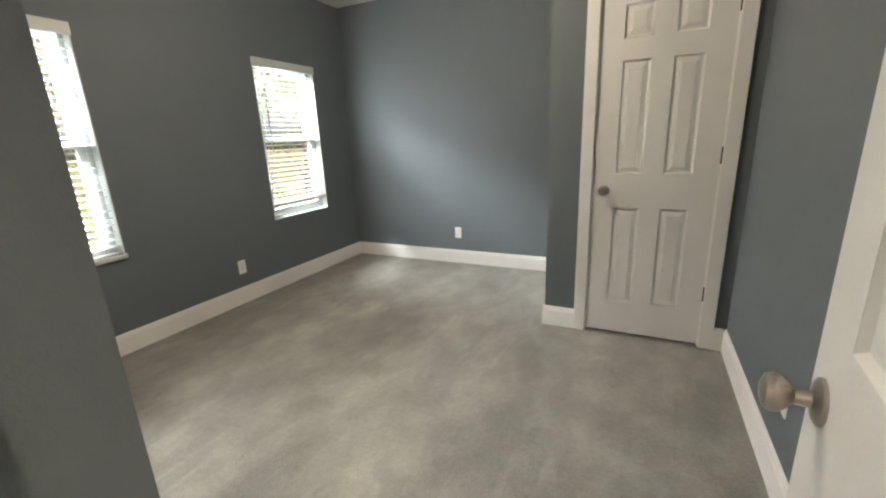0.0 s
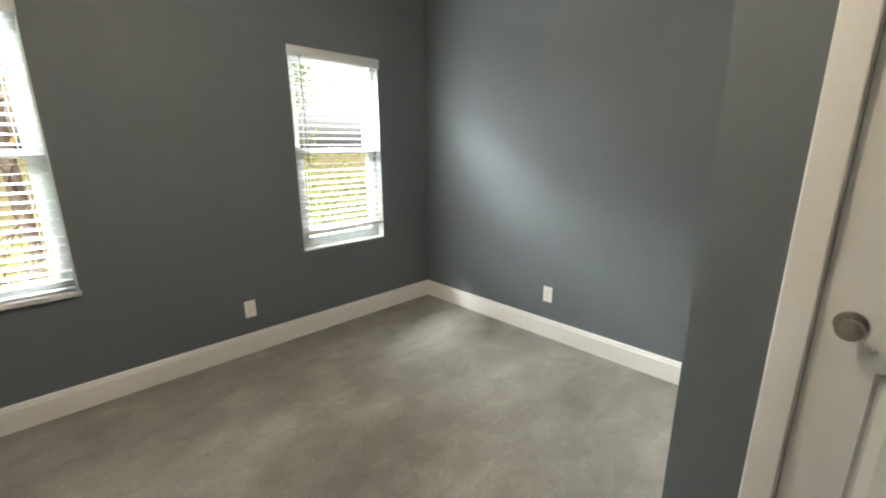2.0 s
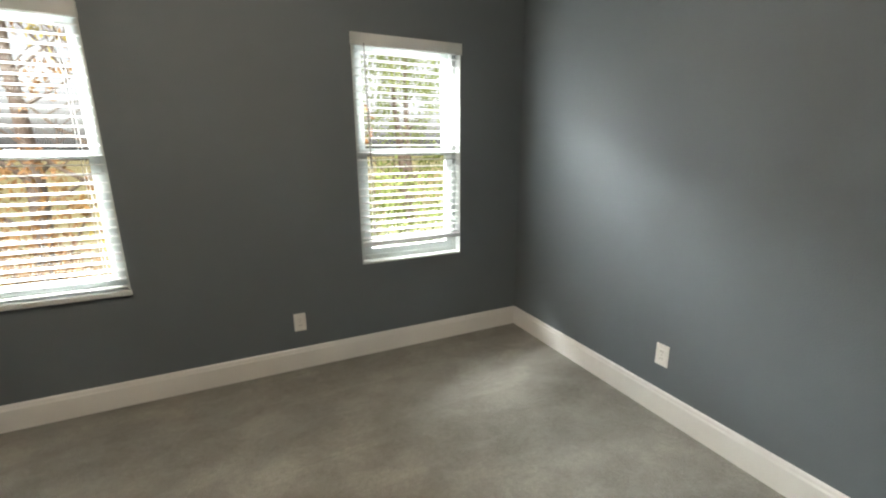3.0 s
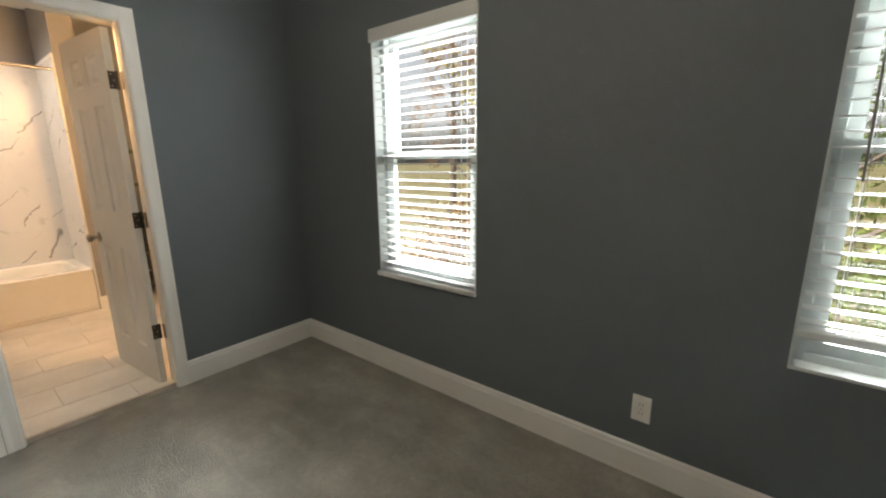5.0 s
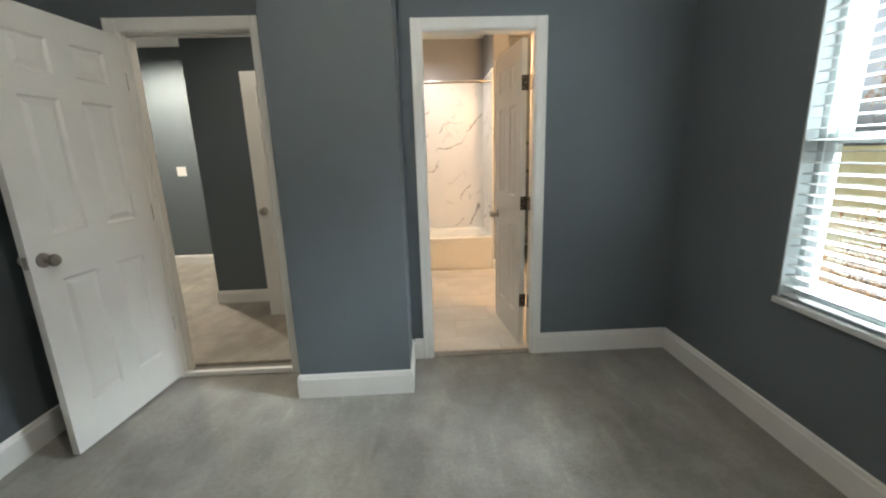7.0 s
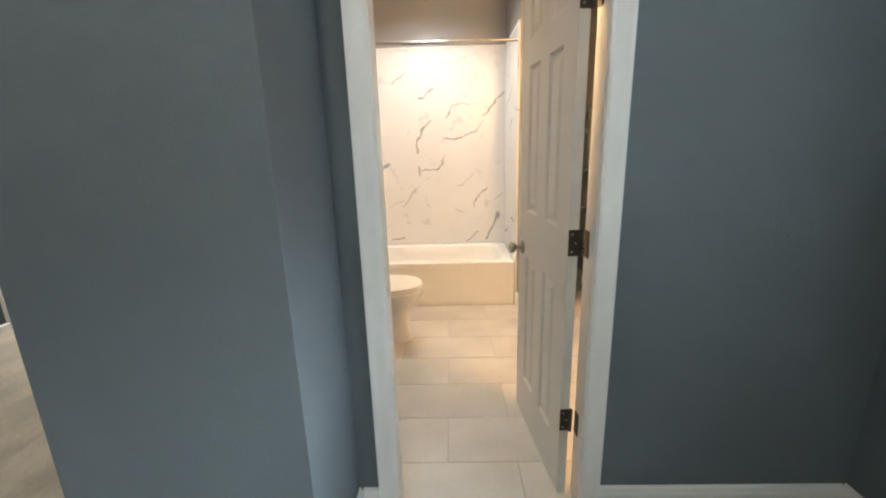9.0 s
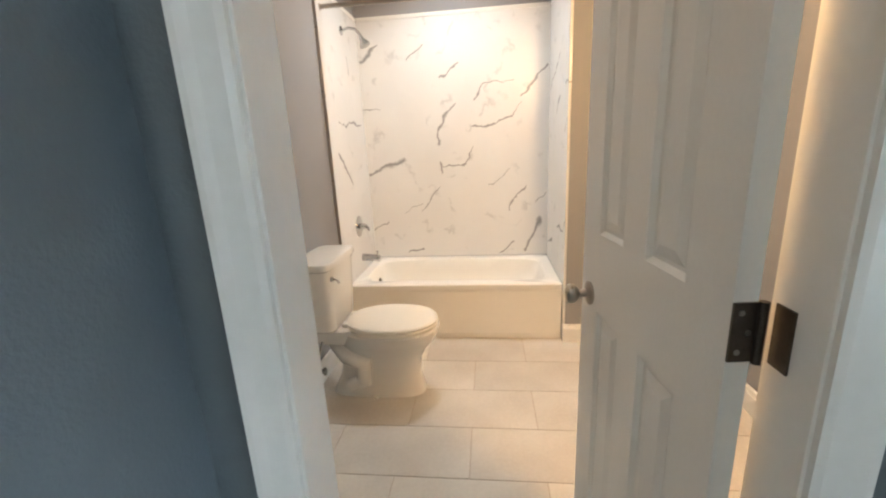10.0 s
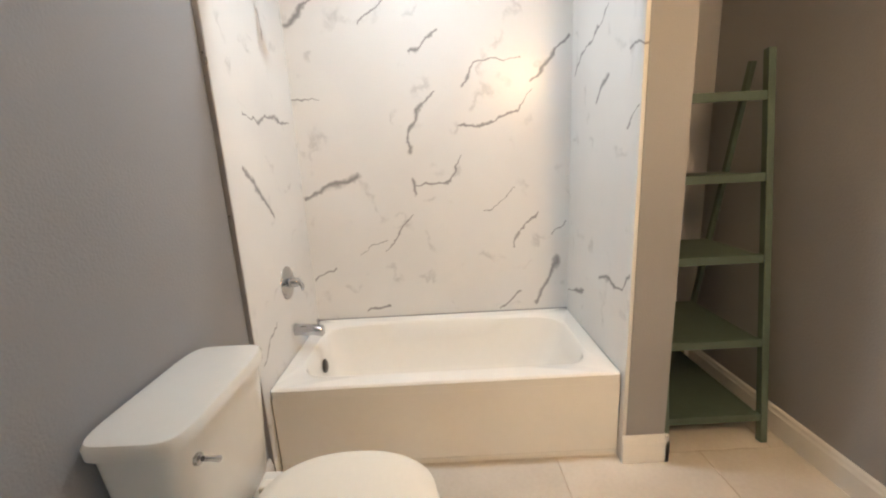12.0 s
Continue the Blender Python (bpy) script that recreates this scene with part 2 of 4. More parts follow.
LEAF_YELLOW = leaf_mat("yellow_leaves", (0.33, 0.26, 0.05), (0.45, 0.36, 0.09))
MARBLE = marble_mat("veined_back_panel", VEINS_HIGH + VEINS_LOW)
MARBLE_TAPS = marble_mat("veined_tap_panel", VEINS_TAPS, 1)
MARBLE_WING = marble_mat("veined_wing_panel", VEINS_WING, 1)


def tile_mat():
    m = mat("cream_floor_tile", (0.60, 0.56, 0.50), 0.22, 0, 3.2, 0.07, 60, 0, (0.70, 0.665, 0.605))
    nt = m.node_tree
    info = nt.nodes.new("ShaderNodeObjectInfo")
    b = nt.nodes["Principled BSDF"]
    mr = nt.nodes.new("ShaderNodeMapRange")
    mr.inputs["To Min"].default_value, mr.inputs["To Max"].default_value = 0.93, 1.05
    nt.links.new(info.outputs["Random"], mr.inputs["Value"])
    mul = nt.nodes.new("ShaderNodeVectorMath")
    mul.operation = "SCALE"
    nt.links.new(b.inputs["Base Color"].links[0].from_socket, mul.inputs[0])
    nt.links.new(mr.outputs[0], mul.inputs["Scale"])
    nt.links.new(mul.outputs[0], b.inputs["Base Color"])
    return m


TILE = tile_mat()


def glass_mat():
    m = bpy.data.materials.new("window_glass")
    m.use_nodes = True
    b = m.node_tree.nodes["Principled BSDF"]
    b.inputs["Transmission Weight"].default_value, b.inputs["Roughness"].default_value, b.inputs["IOR"].default_value = 1.0, 0.0, 1.45
    b.inputs["Base Color"].default_value = (0.97, 0.98, 0.98, 1)
    return m


def glow_mat(name, color, strength):
    m = bpy.data.materials.new(name)
    m.use_nodes = True
    b = m.node_tree.nodes["Principled BSDF"]
    b.inputs["Base Color"].default_value = (0.8, 0.8, 0.78, 1)
    b.inputs["Emission Color"].default_value = (*color, 1)
    b.inputs["Emission Strength"].default_value = strength
    return m


GLASS = glass_mat()
GLOW = glow_mat("lit_diffuser", SOFT, 1.5)
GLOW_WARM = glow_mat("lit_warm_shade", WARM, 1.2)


# ---- shapes ----
def bx(bm, x0, x1, y0, y1, z0, z1):
    v = [bm.verts.new((x, y, z)) for x in (x0, x1) for y in (y0, y1) for z in (z0, z1)]
    for f in ((0, 1, 3, 2), (4, 6, 7, 5), (0, 4, 5, 1), (2, 3, 7, 6), (0, 2, 6, 4), (1, 5, 7, 3)):
        bm.faces.new([v[i] for i in f])
    return v


def box(x0, x1, y0, y1, z0, z1, bevel=0.0):
    bm = bmesh.new()
    bx(bm, x0, x1, y0, y1, z0, z1)
    if bevel:
        bmesh.ops.bevel(bm, geom=bm.edges[:], offset=bevel, segments=2, affect="EDGES", profile=0.5)
    return bm


def boxes(rows):
    bm = bmesh.new()
    for r in rows:
        bx(bm, *r)
    return bm


def loft(rings, n=40, cap0=True, cap1=True):
    """Rings (z, cx, cy, rx, ry, power) of superellipses, skinned."""
    bm = bmesh.new()
    loops = []
    for z, cx, cy, rx, ry, p in rings:
        loop = []
        for i in range(n):
            a = 2 * math.pi * (i + 0.5) / n
            c, s = math.cos(a), math.sin(a)
            loop.append(bm.verts.new((cx + rx * math.copysign(abs(c) ** (2 / p), c), cy + ry * math.copysign(abs(s) ** (2 / p), s), z)))
        loops.append(loop)
    for a, b in zip(loops, loops[1:]):
        for i in range(n):
            bm.faces.new((a[i], a[(i + 1) % n], b[(i + 1) % n], b[i]))
    if cap0:
        bm.faces.new(loops[0][::-1])
    if cap1:
        bm.faces.new(loops[-1])
    return bm


def lathe(profile, n=24):
    """Profile (radius, height) turned about z."""
    return loft([(h, 0, 0, max(r, 1e-4), max(r, 1e-4), 2) for r, h in profile], n)


def tube(points, radius, n=10):
    """A bent pipe through points."""
    bm = bmesh.new()
    pts = [Vector(p) for p in points]
    loops = []
    for i, p in enumerate(pts):
        d = (pts[min(i + 1, len(pts) - 1)] - pts[max(i - 1, 0)]).normalized()
        u = d.orthogonal().normalized() if i == 0 else (u - d * u.dot(d)).normalized()
        w = d.cross(u)
        r = radius[i] if isinstance(radius, (list, tuple)) else radius
        loops.append([bm.verts.new(p + r * (math.cos(2 * math.pi * k / n) * u + math.sin(2 * math.pi * k / n) * w)) for k in range(n)])
    for a, b in zip(loops, loops[1:]):
        for k in range(n):
            bm.faces.new((a[k], a[(k + 1) % n], b[(k + 1) % n], b[k]))
    bm.faces.new(loops[0][::-1])
    bm.faces.new(loops[-1])
    return bm


def turned(bm, m):
    bmesh.ops.transform(bm, matrix=m, verts=bm.verts[:])
    return bm


def part(name, bm, material, parent=None, label="", smooth=False):
    """Links a bmesh as one mesh object, under a thing or a part."""
    bmesh.ops.recalc_face_normals(bm, faces=bm.faces[:])
    me = bpy.data.meshes.new(name)
    bm.to_mesh(me)
    bm.free()
    me.materials.append(material)
    if smooth:
        me.shade_smooth()
        me.set_sharp_from_angle(angle=radians(40))
    ob = new(name, me)
    if parent is not None:
        ob.parent = parent
    if label:
        ob["label"] = label
    return ob


def thing(name, m, label, category, group="", kind=""):
    ob = new(name)
    ob.matrix_basis = m
    return tagged(ob, label, category, group, kind)


def setting(name, bm, material, label="", category="wall"):
    return tagged(part(name, bm, material), label, category, "", "structure")


# ---- shell ----
H = 2.72
FZ = -0.024  # top of the carpet
W1 = (0.84, 1.575, 0.632, 2.066)
W2 = (2.855, 3.595, 0.632, 2.066)
G = "smooth wall painted matt slate grey"
setting("wall_west", boxes([
    (-0.15, 0, 0, W1[0], -0.1, H), (-0.15, 0, W1[1], W2[0], -0.1, H), (-0.15, 0, W2[1], 4.10, -0.1, H),
    (-0.15, 0, W1[0], W1[1], 0, W1[2]), (-0.15, 0, W1[0], W1[1], W1[3], H),
    (-0.15, 0, W2[0], W2[1], 0, W2[2]), (-0.15, 0, W2[0], W2[1], W2[3], H)]), PAINT, G + " with two window openings")
setting("wall_north", boxes([(-0.15, 3.765, 4.10, 4.22, -0.1, H)]), PAINT, G)
setting("wall_east", boxes([(3.645, 3.765, 0.10, 4.10, -0.1, H)]), PAINT, G)
setting("closet_wall_front", boxes([(2.545, 2.812, 2.90, 3.0, -0.1, H), (3.517, 3.645, 2.90, 3.0, -0.1, H), (2.812, 3.517, 2.90, 3.0, 2.13, H)]), PAINT, G + " around the closet door")
setting("closet_wall_side", boxes([(2.545, 2.645, 3.0, 4.10, -0.1, H)]), PAINT, G)
setting("wall_south", boxes([(-0.15, 0.946, -0.091, 0, -0.1, H), (1.65, 2.33, -0.091, 0, -0.1, H), (0.946, 1.65, -0.091, 0, 2.073, H)]), PAINT, G + " with the bathroom doorway")
setting("wall_chase", boxes([(1.778, 2.425, 0, 0.408, -0.1, H)]), PAINT, G + ", boxed out between two doorways")
setting("wall_entry", boxes([(2.425, 2.562, -0.02, 0.10, -0.1, H), (3.298, 6.8, -0.02, 0.10, -0.1, H), (2.562, 3.298, -0.02, 0.10, 2.068, H)]), PAINT, G + " with the entry doorway")
setting("wall_bath_skin", boxes([(0.14, 0.946, -0.097, -0.091, -0.1, H), (1.65, 2.33, -0.097, -0.091, -0.1, H), (0.946, 1.65, -0.097, -0.091, 2.073, H)]), BATH_PAINT, "light grey painted bathroom wall")
setting("wall_bath_east", boxes([(2.33, 2.45, -2.94, -0.968, -0.1, H), (2.33, 2.45, -0.272, -0.02, -0.1, H), (2.33, 2.45, -0.968, -0.272, 2.068, H)]), BATH_PAINT, "light grey painted bathroom wall beside the toilet")
setting("wall_hall_west", boxes([(2.45, 2.456, -1.27, -0.968, -0.1, H), (2.45, 2.456, -0.272, -0.02, -0.1, H), (2.45, 2.456, -0.968, -0.272, 2.068, H)]), PAINT, G)
setting("wall_bath_south", boxes([(-0.01, 2.33, -2.94, -2.82, -0.1, H)]), BATH_PAINT, "light grey painted wall behind the tub")
setting("wall_bath_west", boxes([(-0.01, 0.14, -2.82, -0.091, -0.1, H)]), BATH_PAINT, "light grey painted bathroom wall")
setting("wall_wing", boxes([(0.715, 0.872, -2.82, -2.05, -0.1, H)]), BATH_PAINT, "light grey stub wall at the end of the tub")
setting("wall_hall_stub", boxes([(2.456, 3.70, -1.39, -1.27, -0.1, H), (3.58, 3.70, -2.92, -1.39, -0.1, H)]), PAINT, G)
HW = (5.24, 5.81, 1.27, 2.18)
setting("wall_hall_south", boxes([(3.58, HW[0], -3.04, -2.92, -2.7, H), (HW[1], 6.7, -3.04, -2.92, -2.7, H), (HW[0], HW[1], -3.04, -2.92, -2.7, HW[2]), (HW[0], HW[1], -3.04, -2.92, HW[3], H)]), PAINT, G + " over the stairwell")
setting("wall_hall_east", boxes([(6.7, 6.8, -3.04, -0.02, -2.7, H)]), PAINT, G)
setting("ceiling_bedroom", boxes([(-0.15, 3.765, 0.0, 4.22, H, H + 0.1)]), CEIL, "flat white painted ceiling", "ceiling")
setting("ceiling_bath", boxes([(-0.15, 2.39, -2.94, -0.004, H, H + 0.1)]), CEIL, "flat white painted ceiling", "ceiling")
setting("ceiling_hall", boxes([(2.394, 6.8, -3.04, -0.004, H, H + 0.1)]), CEIL, "flat white painted ceiling", "ceiling")
setting("floor", boxes([(-0.15, 3.765, -0.026, 4.22, -0.25, FZ)]), CARPET, "dark grey cut-pile carpet with vacuum marks", "carpet")
setting("floor_hall", boxes([(2.45, 5.12, -3.04, -0.03, -0.25, -0.002)]), HALL_CARPET, "beige cut-pile hall carpet", "carpet")
setting("floor_bath", boxes([(-0.01, 2.45, -2.94, -0.03, -0.25, -0.003)]), GROUT, "beige grout bed under large tiles", "floor")
setting("floor_stairwell", boxes([(5.12, 6.8, -3.04, -0.02, -2.8, -2.7)]), HALL_CARPET, "beige carpet at the foot of the stairwell", "floor")
setting("wall_stairwell", boxes([(5.12, 5.16, -2.92, -0.02, -2.7, -0.004)]), TRIM, "white stairwell skirt below the landing", "trim")
setting("threshold_entry", box(2.58, 3.28, 0.070, 0.105, -0.03, 0.006, 0.003), TRIM, "narrow white threshold strip in the doorway", "threshold")
setting("threshold_bath", box(0.964, 1.632, -0.036, -0.012, -0.03, 0.006, 0.002), GROUT, "thin carpet edge strip at the tiles", "threshold")


def baseboard(x0, y0, x1, y1, nx, ny, hgt=0.122):
    """A board from (x0, y0) to (x1, y1), with its moulded face towards (nx, ny)."""
    bm = bmesh.new()
    prof = ((0, -0.03), (0.016, -0.03), (0.016, 0.098), (0.012, 0.108), (0.010, 0.122), (0.004, 0.13), (0, 0.13))
    loops = [[bm.verts.new((x + nx * d, y + ny * d, z * hgt / 0.13)) for d, z in prof] for x, y in ((x0, y0), (x1, y1))]
    k = len(prof)
    for i in range(k):
        bm.faces.new((loops[0][i], loops[0][(i + 1) % k], loops[1][(i + 1) % k], loops[1][i]))
    bm.faces.new(loops[0][::-1])
    bm.faces.new(loops[1])
    return setting("baseboard", bm, TRIM, "white moulded wooden baseboard along the wall", "baseboard")


for row in (
        (0, 0, 0, 4.10, 1, 0), (0.016, 4.10, 2.545, 4.10, 0, -1), (2.545, 2.884, 2.545, 4.084, -1, 0), (2.545, 2.90, 2.750, 2.90, 0, -1),
        (3.579, 2.90, 3.629, 2.90, 0, -1), (3.645, 0.10, 3.645, 2.90, -1, 0), (0.016, 0, 0.895, 0, 0, 1), (1.703, 0, 1.762, 0, 0, 1),
        (1.778, 0.0, 1.778, 0.424, -1, 0), (1.778, 0.408, 2.425, 0.408, 0, 1), (2.425, 0.10, 2.425, 0.424, 1, 0), (2.446, 0.10, 2.508, 0.10, 0, 1),
        (3.352, 0.10, 3.629, 0.10, 0, 1), (2.33, -2.07, 2.33, -1.04, -1, 0), (2.33, -0.20, 2.33, -0.115, -1, 0), (0.14, -2.82, 0.14, -0.14, 1, 0),
        (0.156, -2.82, 0.715, -2.82, 0, 1), (0.715, -2.804, 0.715, -2.034, -1, 0), (0.699, -2.05, 0.889, -2.05, 0, 1),
        (2.456, -1.27, 3.70, -1.27, 0, 1), (3.70, -2.904, 3.70, -1.254, 1, 0), (3.70, -2.92, 5.12, -2.92, 0, 1),
        (3.352, -0.02, 5.12, -0.02, 0, -1), (2.456, -1.254, 2.456, -1.04, 1, 0)):
    baseboard(*row)


# ---- doors ----
def slab_panel(w, h, t):
    """One moulded panel, w by h, both faces: a sunk bead and a raised field. It stands in the xz plane, from its lower left corner."""
    bm = bmesh.new()
    steps = ((0.0, t / 2 - 0.0006), (0.010, t / 2 - 0.010), (0.018, t / 2 - 0.010), (0.042, t / 2 - 0.003))
    for side in (1, -1):
        loops = [[bm.verts.new((x, side * d, z)) for x, z in ((i, i), (w - i, i), (w - i, h - i), (i, h - i))] for i, d in steps]
        for a, b in zip(loops, loops[1:]):
            for k in range(4):
                bm.faces.new((a[k], a[(k + 1) % 4], b[(k + 1) % 4], b[k]))
        bm.faces.new(loops[-1])
    return bm


def knob(parent, x, z, t):
    """Round knob with its rose and neck, on both faces of the leaf."""
    for side in (1, -1):
        prof = [(0.033, 0), (0.033, 0.005), (0.026, 0.009), (0.012, 0.012), (0.011, 0.030), (0.018, 0.036), (0.0265, 0.046), (0.028, 0.054), (0.024, 0.063), (0.012, 0.068), (0.001, 0.069)]
        bm = turned(lathe(prof), pose(x, side * t / 2, z, -90 * side, 0, 0))
        part("door_knob", bm, NICKEL, parent, "brushed nickel round knob", True)


def door_leaf(m, w, h, rows, label, hinge_z, knob_side=1, hinge_side=1, knob_z=0.95, name="panel_door", jamb=None):
    """A six-panel leaf, hinged at its local origin, along local x; hinge_side: the face whose edge carries the knuckles;
    jamb: x, y0, y1 of the jamb face on which the other hinge leaf is screwed, where the door leaves it in view."""
    t = 0.035
    d = thing(name, m, label, "door")
    st, mid = min(0.125, 0.188 * w), min(0.112, 0.168 * w)
    pw = (w - 2 * st - mid) / 2
    lo = -0.004
    bm = boxes([(0, st, -t / 2, t / 2, lo, h), (w - st, w, -t / 2, t / 2, lo, h), (st + pw, w - st - pw, -t / 2, t / 2, lo, h)])
    edges = [lo] + [z for r in rows for z in r] + [h]
    for a, b in zip(edges[::2], edges[1::2]):
        for x in (st, w - st - pw):
            bx(bm, x, x + pw, -t / 2, t / 2, a, b)
    part("leaf_frame", bm, DOOR, d)
    for a, b in rows:
        for x in (st, w - st - pw):
            part("moulded_panel", turned(slab_panel(pw, b - a, t), pose(x, 0, a)), DOOR, d)
    knob(d, w - 0.062, knob_z, t)
    part("latch_plate", box(w - 0.001, w + 0.0015, -0.012, 0.012, knob_z - 0.028, knob_z + 0.028), NICKEL, d, "small steel latch plate")
    for z in hinge_z:
        bm = box(-0.004, 0.0, -t / 2, t / 2, z - 0.045, z + 0.045)
        bm2 = turned(lathe([(0.0065, -0.047), (0.0065, 0.047)], 12), pose(-0.006, hinge_side * (t / 2 + 0.004), z))
        hg = part("hinge", bm, BRONZE, d, "dark metal butt hinge")
        part("knuckle", bm2, BRONZE, hg, "", True)
        if jamb is None:
            bm = box(-0.034, -0.004, hinge_side * t / 2 - 0.002, hinge_side * t / 2 + 0.002, z - 0.045, z + 0.045)
        else:
            bm = turned(box(jamb[0], jamb[0] + 0.003, jamb[1], jamb[2], z - 0.045, z + 0.045), m.inverted())
        part("hinge_leaf", bm, BRONZE, hg)
        for dz in (-0.03, 0.0, 0.03):
            bm = turned(lathe([(0.0045, 0), (0.004, 0.0012), (0.001, 0.0008)], 10), pose(-0.0041, 0.006 * (1 if dz else -1), z + dz, 0, -90, 0))
            part("screw", bm, NICKEL, hg)
    return d


ROWS = ((0.215, 0.845), (1.055, 1.66), (1.765, 1.92))
HINGES = (0.36, 1.07, 1.80)
door_leaf(pose(1.022, -0.088, 0, 0, 0, -84) @ pose(0, -0.018, 0), 0.605, 2.035, ROWS, "white six-panel bathroom door standing open", (0.335, 1.02, 1.775), hinge_side=-1, knob_z=0.877, jamb=(0.9642, -0.086, -0.050))
door_leaf(pose(3.284, 0.105, 0, 0, 0, 84) @ pose(0, -0.018, 0), 0.735, 2.035, ROWS, "white six-panel entry door standing open into the bedroom", HINGES, hinge_side=-1)
door_leaf(pose(2.466, -0.890, 0, 0, 0, 0) @ pose(0, -0.018, 0), 0.61, 2.035, ROWS, "white six-panel door open into the hall", (0.335, 1.05, 1.78), hinge_side=1, knob_z=0.93)
CROWS = ((0.215, 0.845), (1.055, 1.705), (1.82, 2.00))
door_leaf(pose(3.497, 2.922, 0, 0, 0, 180), 0.665, 2.105, CROWS, "white six-panel closet door, shut", (0.33, 1.16, 1.93), hinge_side=1, knob_z=0.955)


def doorway(name, m, w, h, depth, casing=0.07, faces=(1, 1), label="white painted door frame with moulded casing", stop=None, rights=(None, None)):
    """Jambs and head lining an opening of clear width w from local x=0, wall from y=0 back to -depth, and casings on its faces."""
    d = thing(name, m, label, "door frame", "", "structure")
    j = 0.018
    part("jamb", box(-j, 0, -depth, 0, FZ, h + j, 0.001), TRIM, d)
    part("jamb", box(w, w + j, -depth, 0, FZ, h + j, 0.001), TRIM, d)
    part("head_jamb", box(0, w, -depth, 0, h, h + j, 0.001), TRIM, d)
    if stop is not None:
        part("door_stop", boxes([(0, 0.011, stop - 0.03, stop, 0, h), (w - 0.011, w, stop - 0.03, stop, 0, h), (0.011, w - 0.011, stop - 0.03, stop, h - 0.011, h)]), TRIM, d)
    for on, y0, s in ((faces[0], 0.0, 1), (faces[1], -depth, -1)):
        if not on:
            continue
        for x0, sx in ((-0.005, -1), (w + 0.005, 1)):
            full = casing
            if rights[0] is not None and sx > 0:
                full = rights[0]
            bm = bmesh.new()
            prof = ((0, 0), (0, 0.010), (full * 0.15, 0.014), (full * 0.6, 0.016), (full * 0.85, 0.019), (full, 0.019), (full, 0))
            loops = [[bm.verts.new((x0 + sx * a, y0 + s * b, z)) for a, b in prof] for z in (FZ, h + 0.005 + casing)]
            for k in range(len(prof)):
                n = (k + 1) % len(prof)
                bm.faces.new((loops[0][k], loops[0][n], loops[1][n], loops[1][k]))
            bm.faces.new(loops[0])
            bm.faces.new(loops[1])
            part("casing", bm, TRIM, d)
        bm = bmesh.new()
        prof = ((0, 0), (0, 0.010), (casing * 0.15, 0.014), (casing * 0.6, 0.016), (casing * 0.85, 0.0185), (casing - 0.001, 0.0185), (casing - 0.001, 0))
        loops = [[bm.verts.new((x, y0 + s * b, h + 0.005 + a)) for a, b in prof] for x in (-0.005, w + 0.005)]
        for k in range(len(prof)):
            n = (k + 1) % len(prof)
            bm.faces.new((loops[0][k], loops[0][n], loops[1][n], loops[1][k]))
        bm.faces.new(loops[0])
        bm.faces.new(loops[1])
        part("head_casing", bm, TRIM, d)
    return d


doorway("door_frame_1", pose(0.964, 0, 0), 0.668, 2.055, 0.097, 0.064)
doorway("door_frame_2", pose(2.58, 0.10, 0), 0.70, 2.05, 0.12, 0.066, stop=-0.045)
doorway("door_frame_3", pose(2.33, -0.95, 0, 0, 0, 90), 0.66, 2.05, 0.126, 0.064)


def closet_frame():
    d = thing("door_frame_4", pose(3.499, 2.90, 0, 0, 0, 180), "white painted closet door frame with moulded casing", "door frame", "", "structure")
    w, h, c = 0.669, 2.112, 0.075
    part("jamb", box(-0.018, 0, -0.1, 0, FZ, h + 0.018, 0.001), TRIM, d)
    part("jamb", box(w, w + 0.018, -0.1, 0, FZ, h + 0.018, 0.001), TRIM, d)
    part("head_jamb", box(0, w, -0.1, 0, h, h + 0.018, 0.001), TRIM, d)
    for a, b in ((-0.005 - c, -0.005), (w + 0.005, w + 0.005 + c)):
        part("casing", box(a, b, 0, 0.018, FZ, h + c, 0.005), TRIM, d)
    part("head_casing", box(-0.005, w + 0.005, 0, 0.0175, h + 0.005, h + c, 0.005), TRIM, d)


closet_frame()


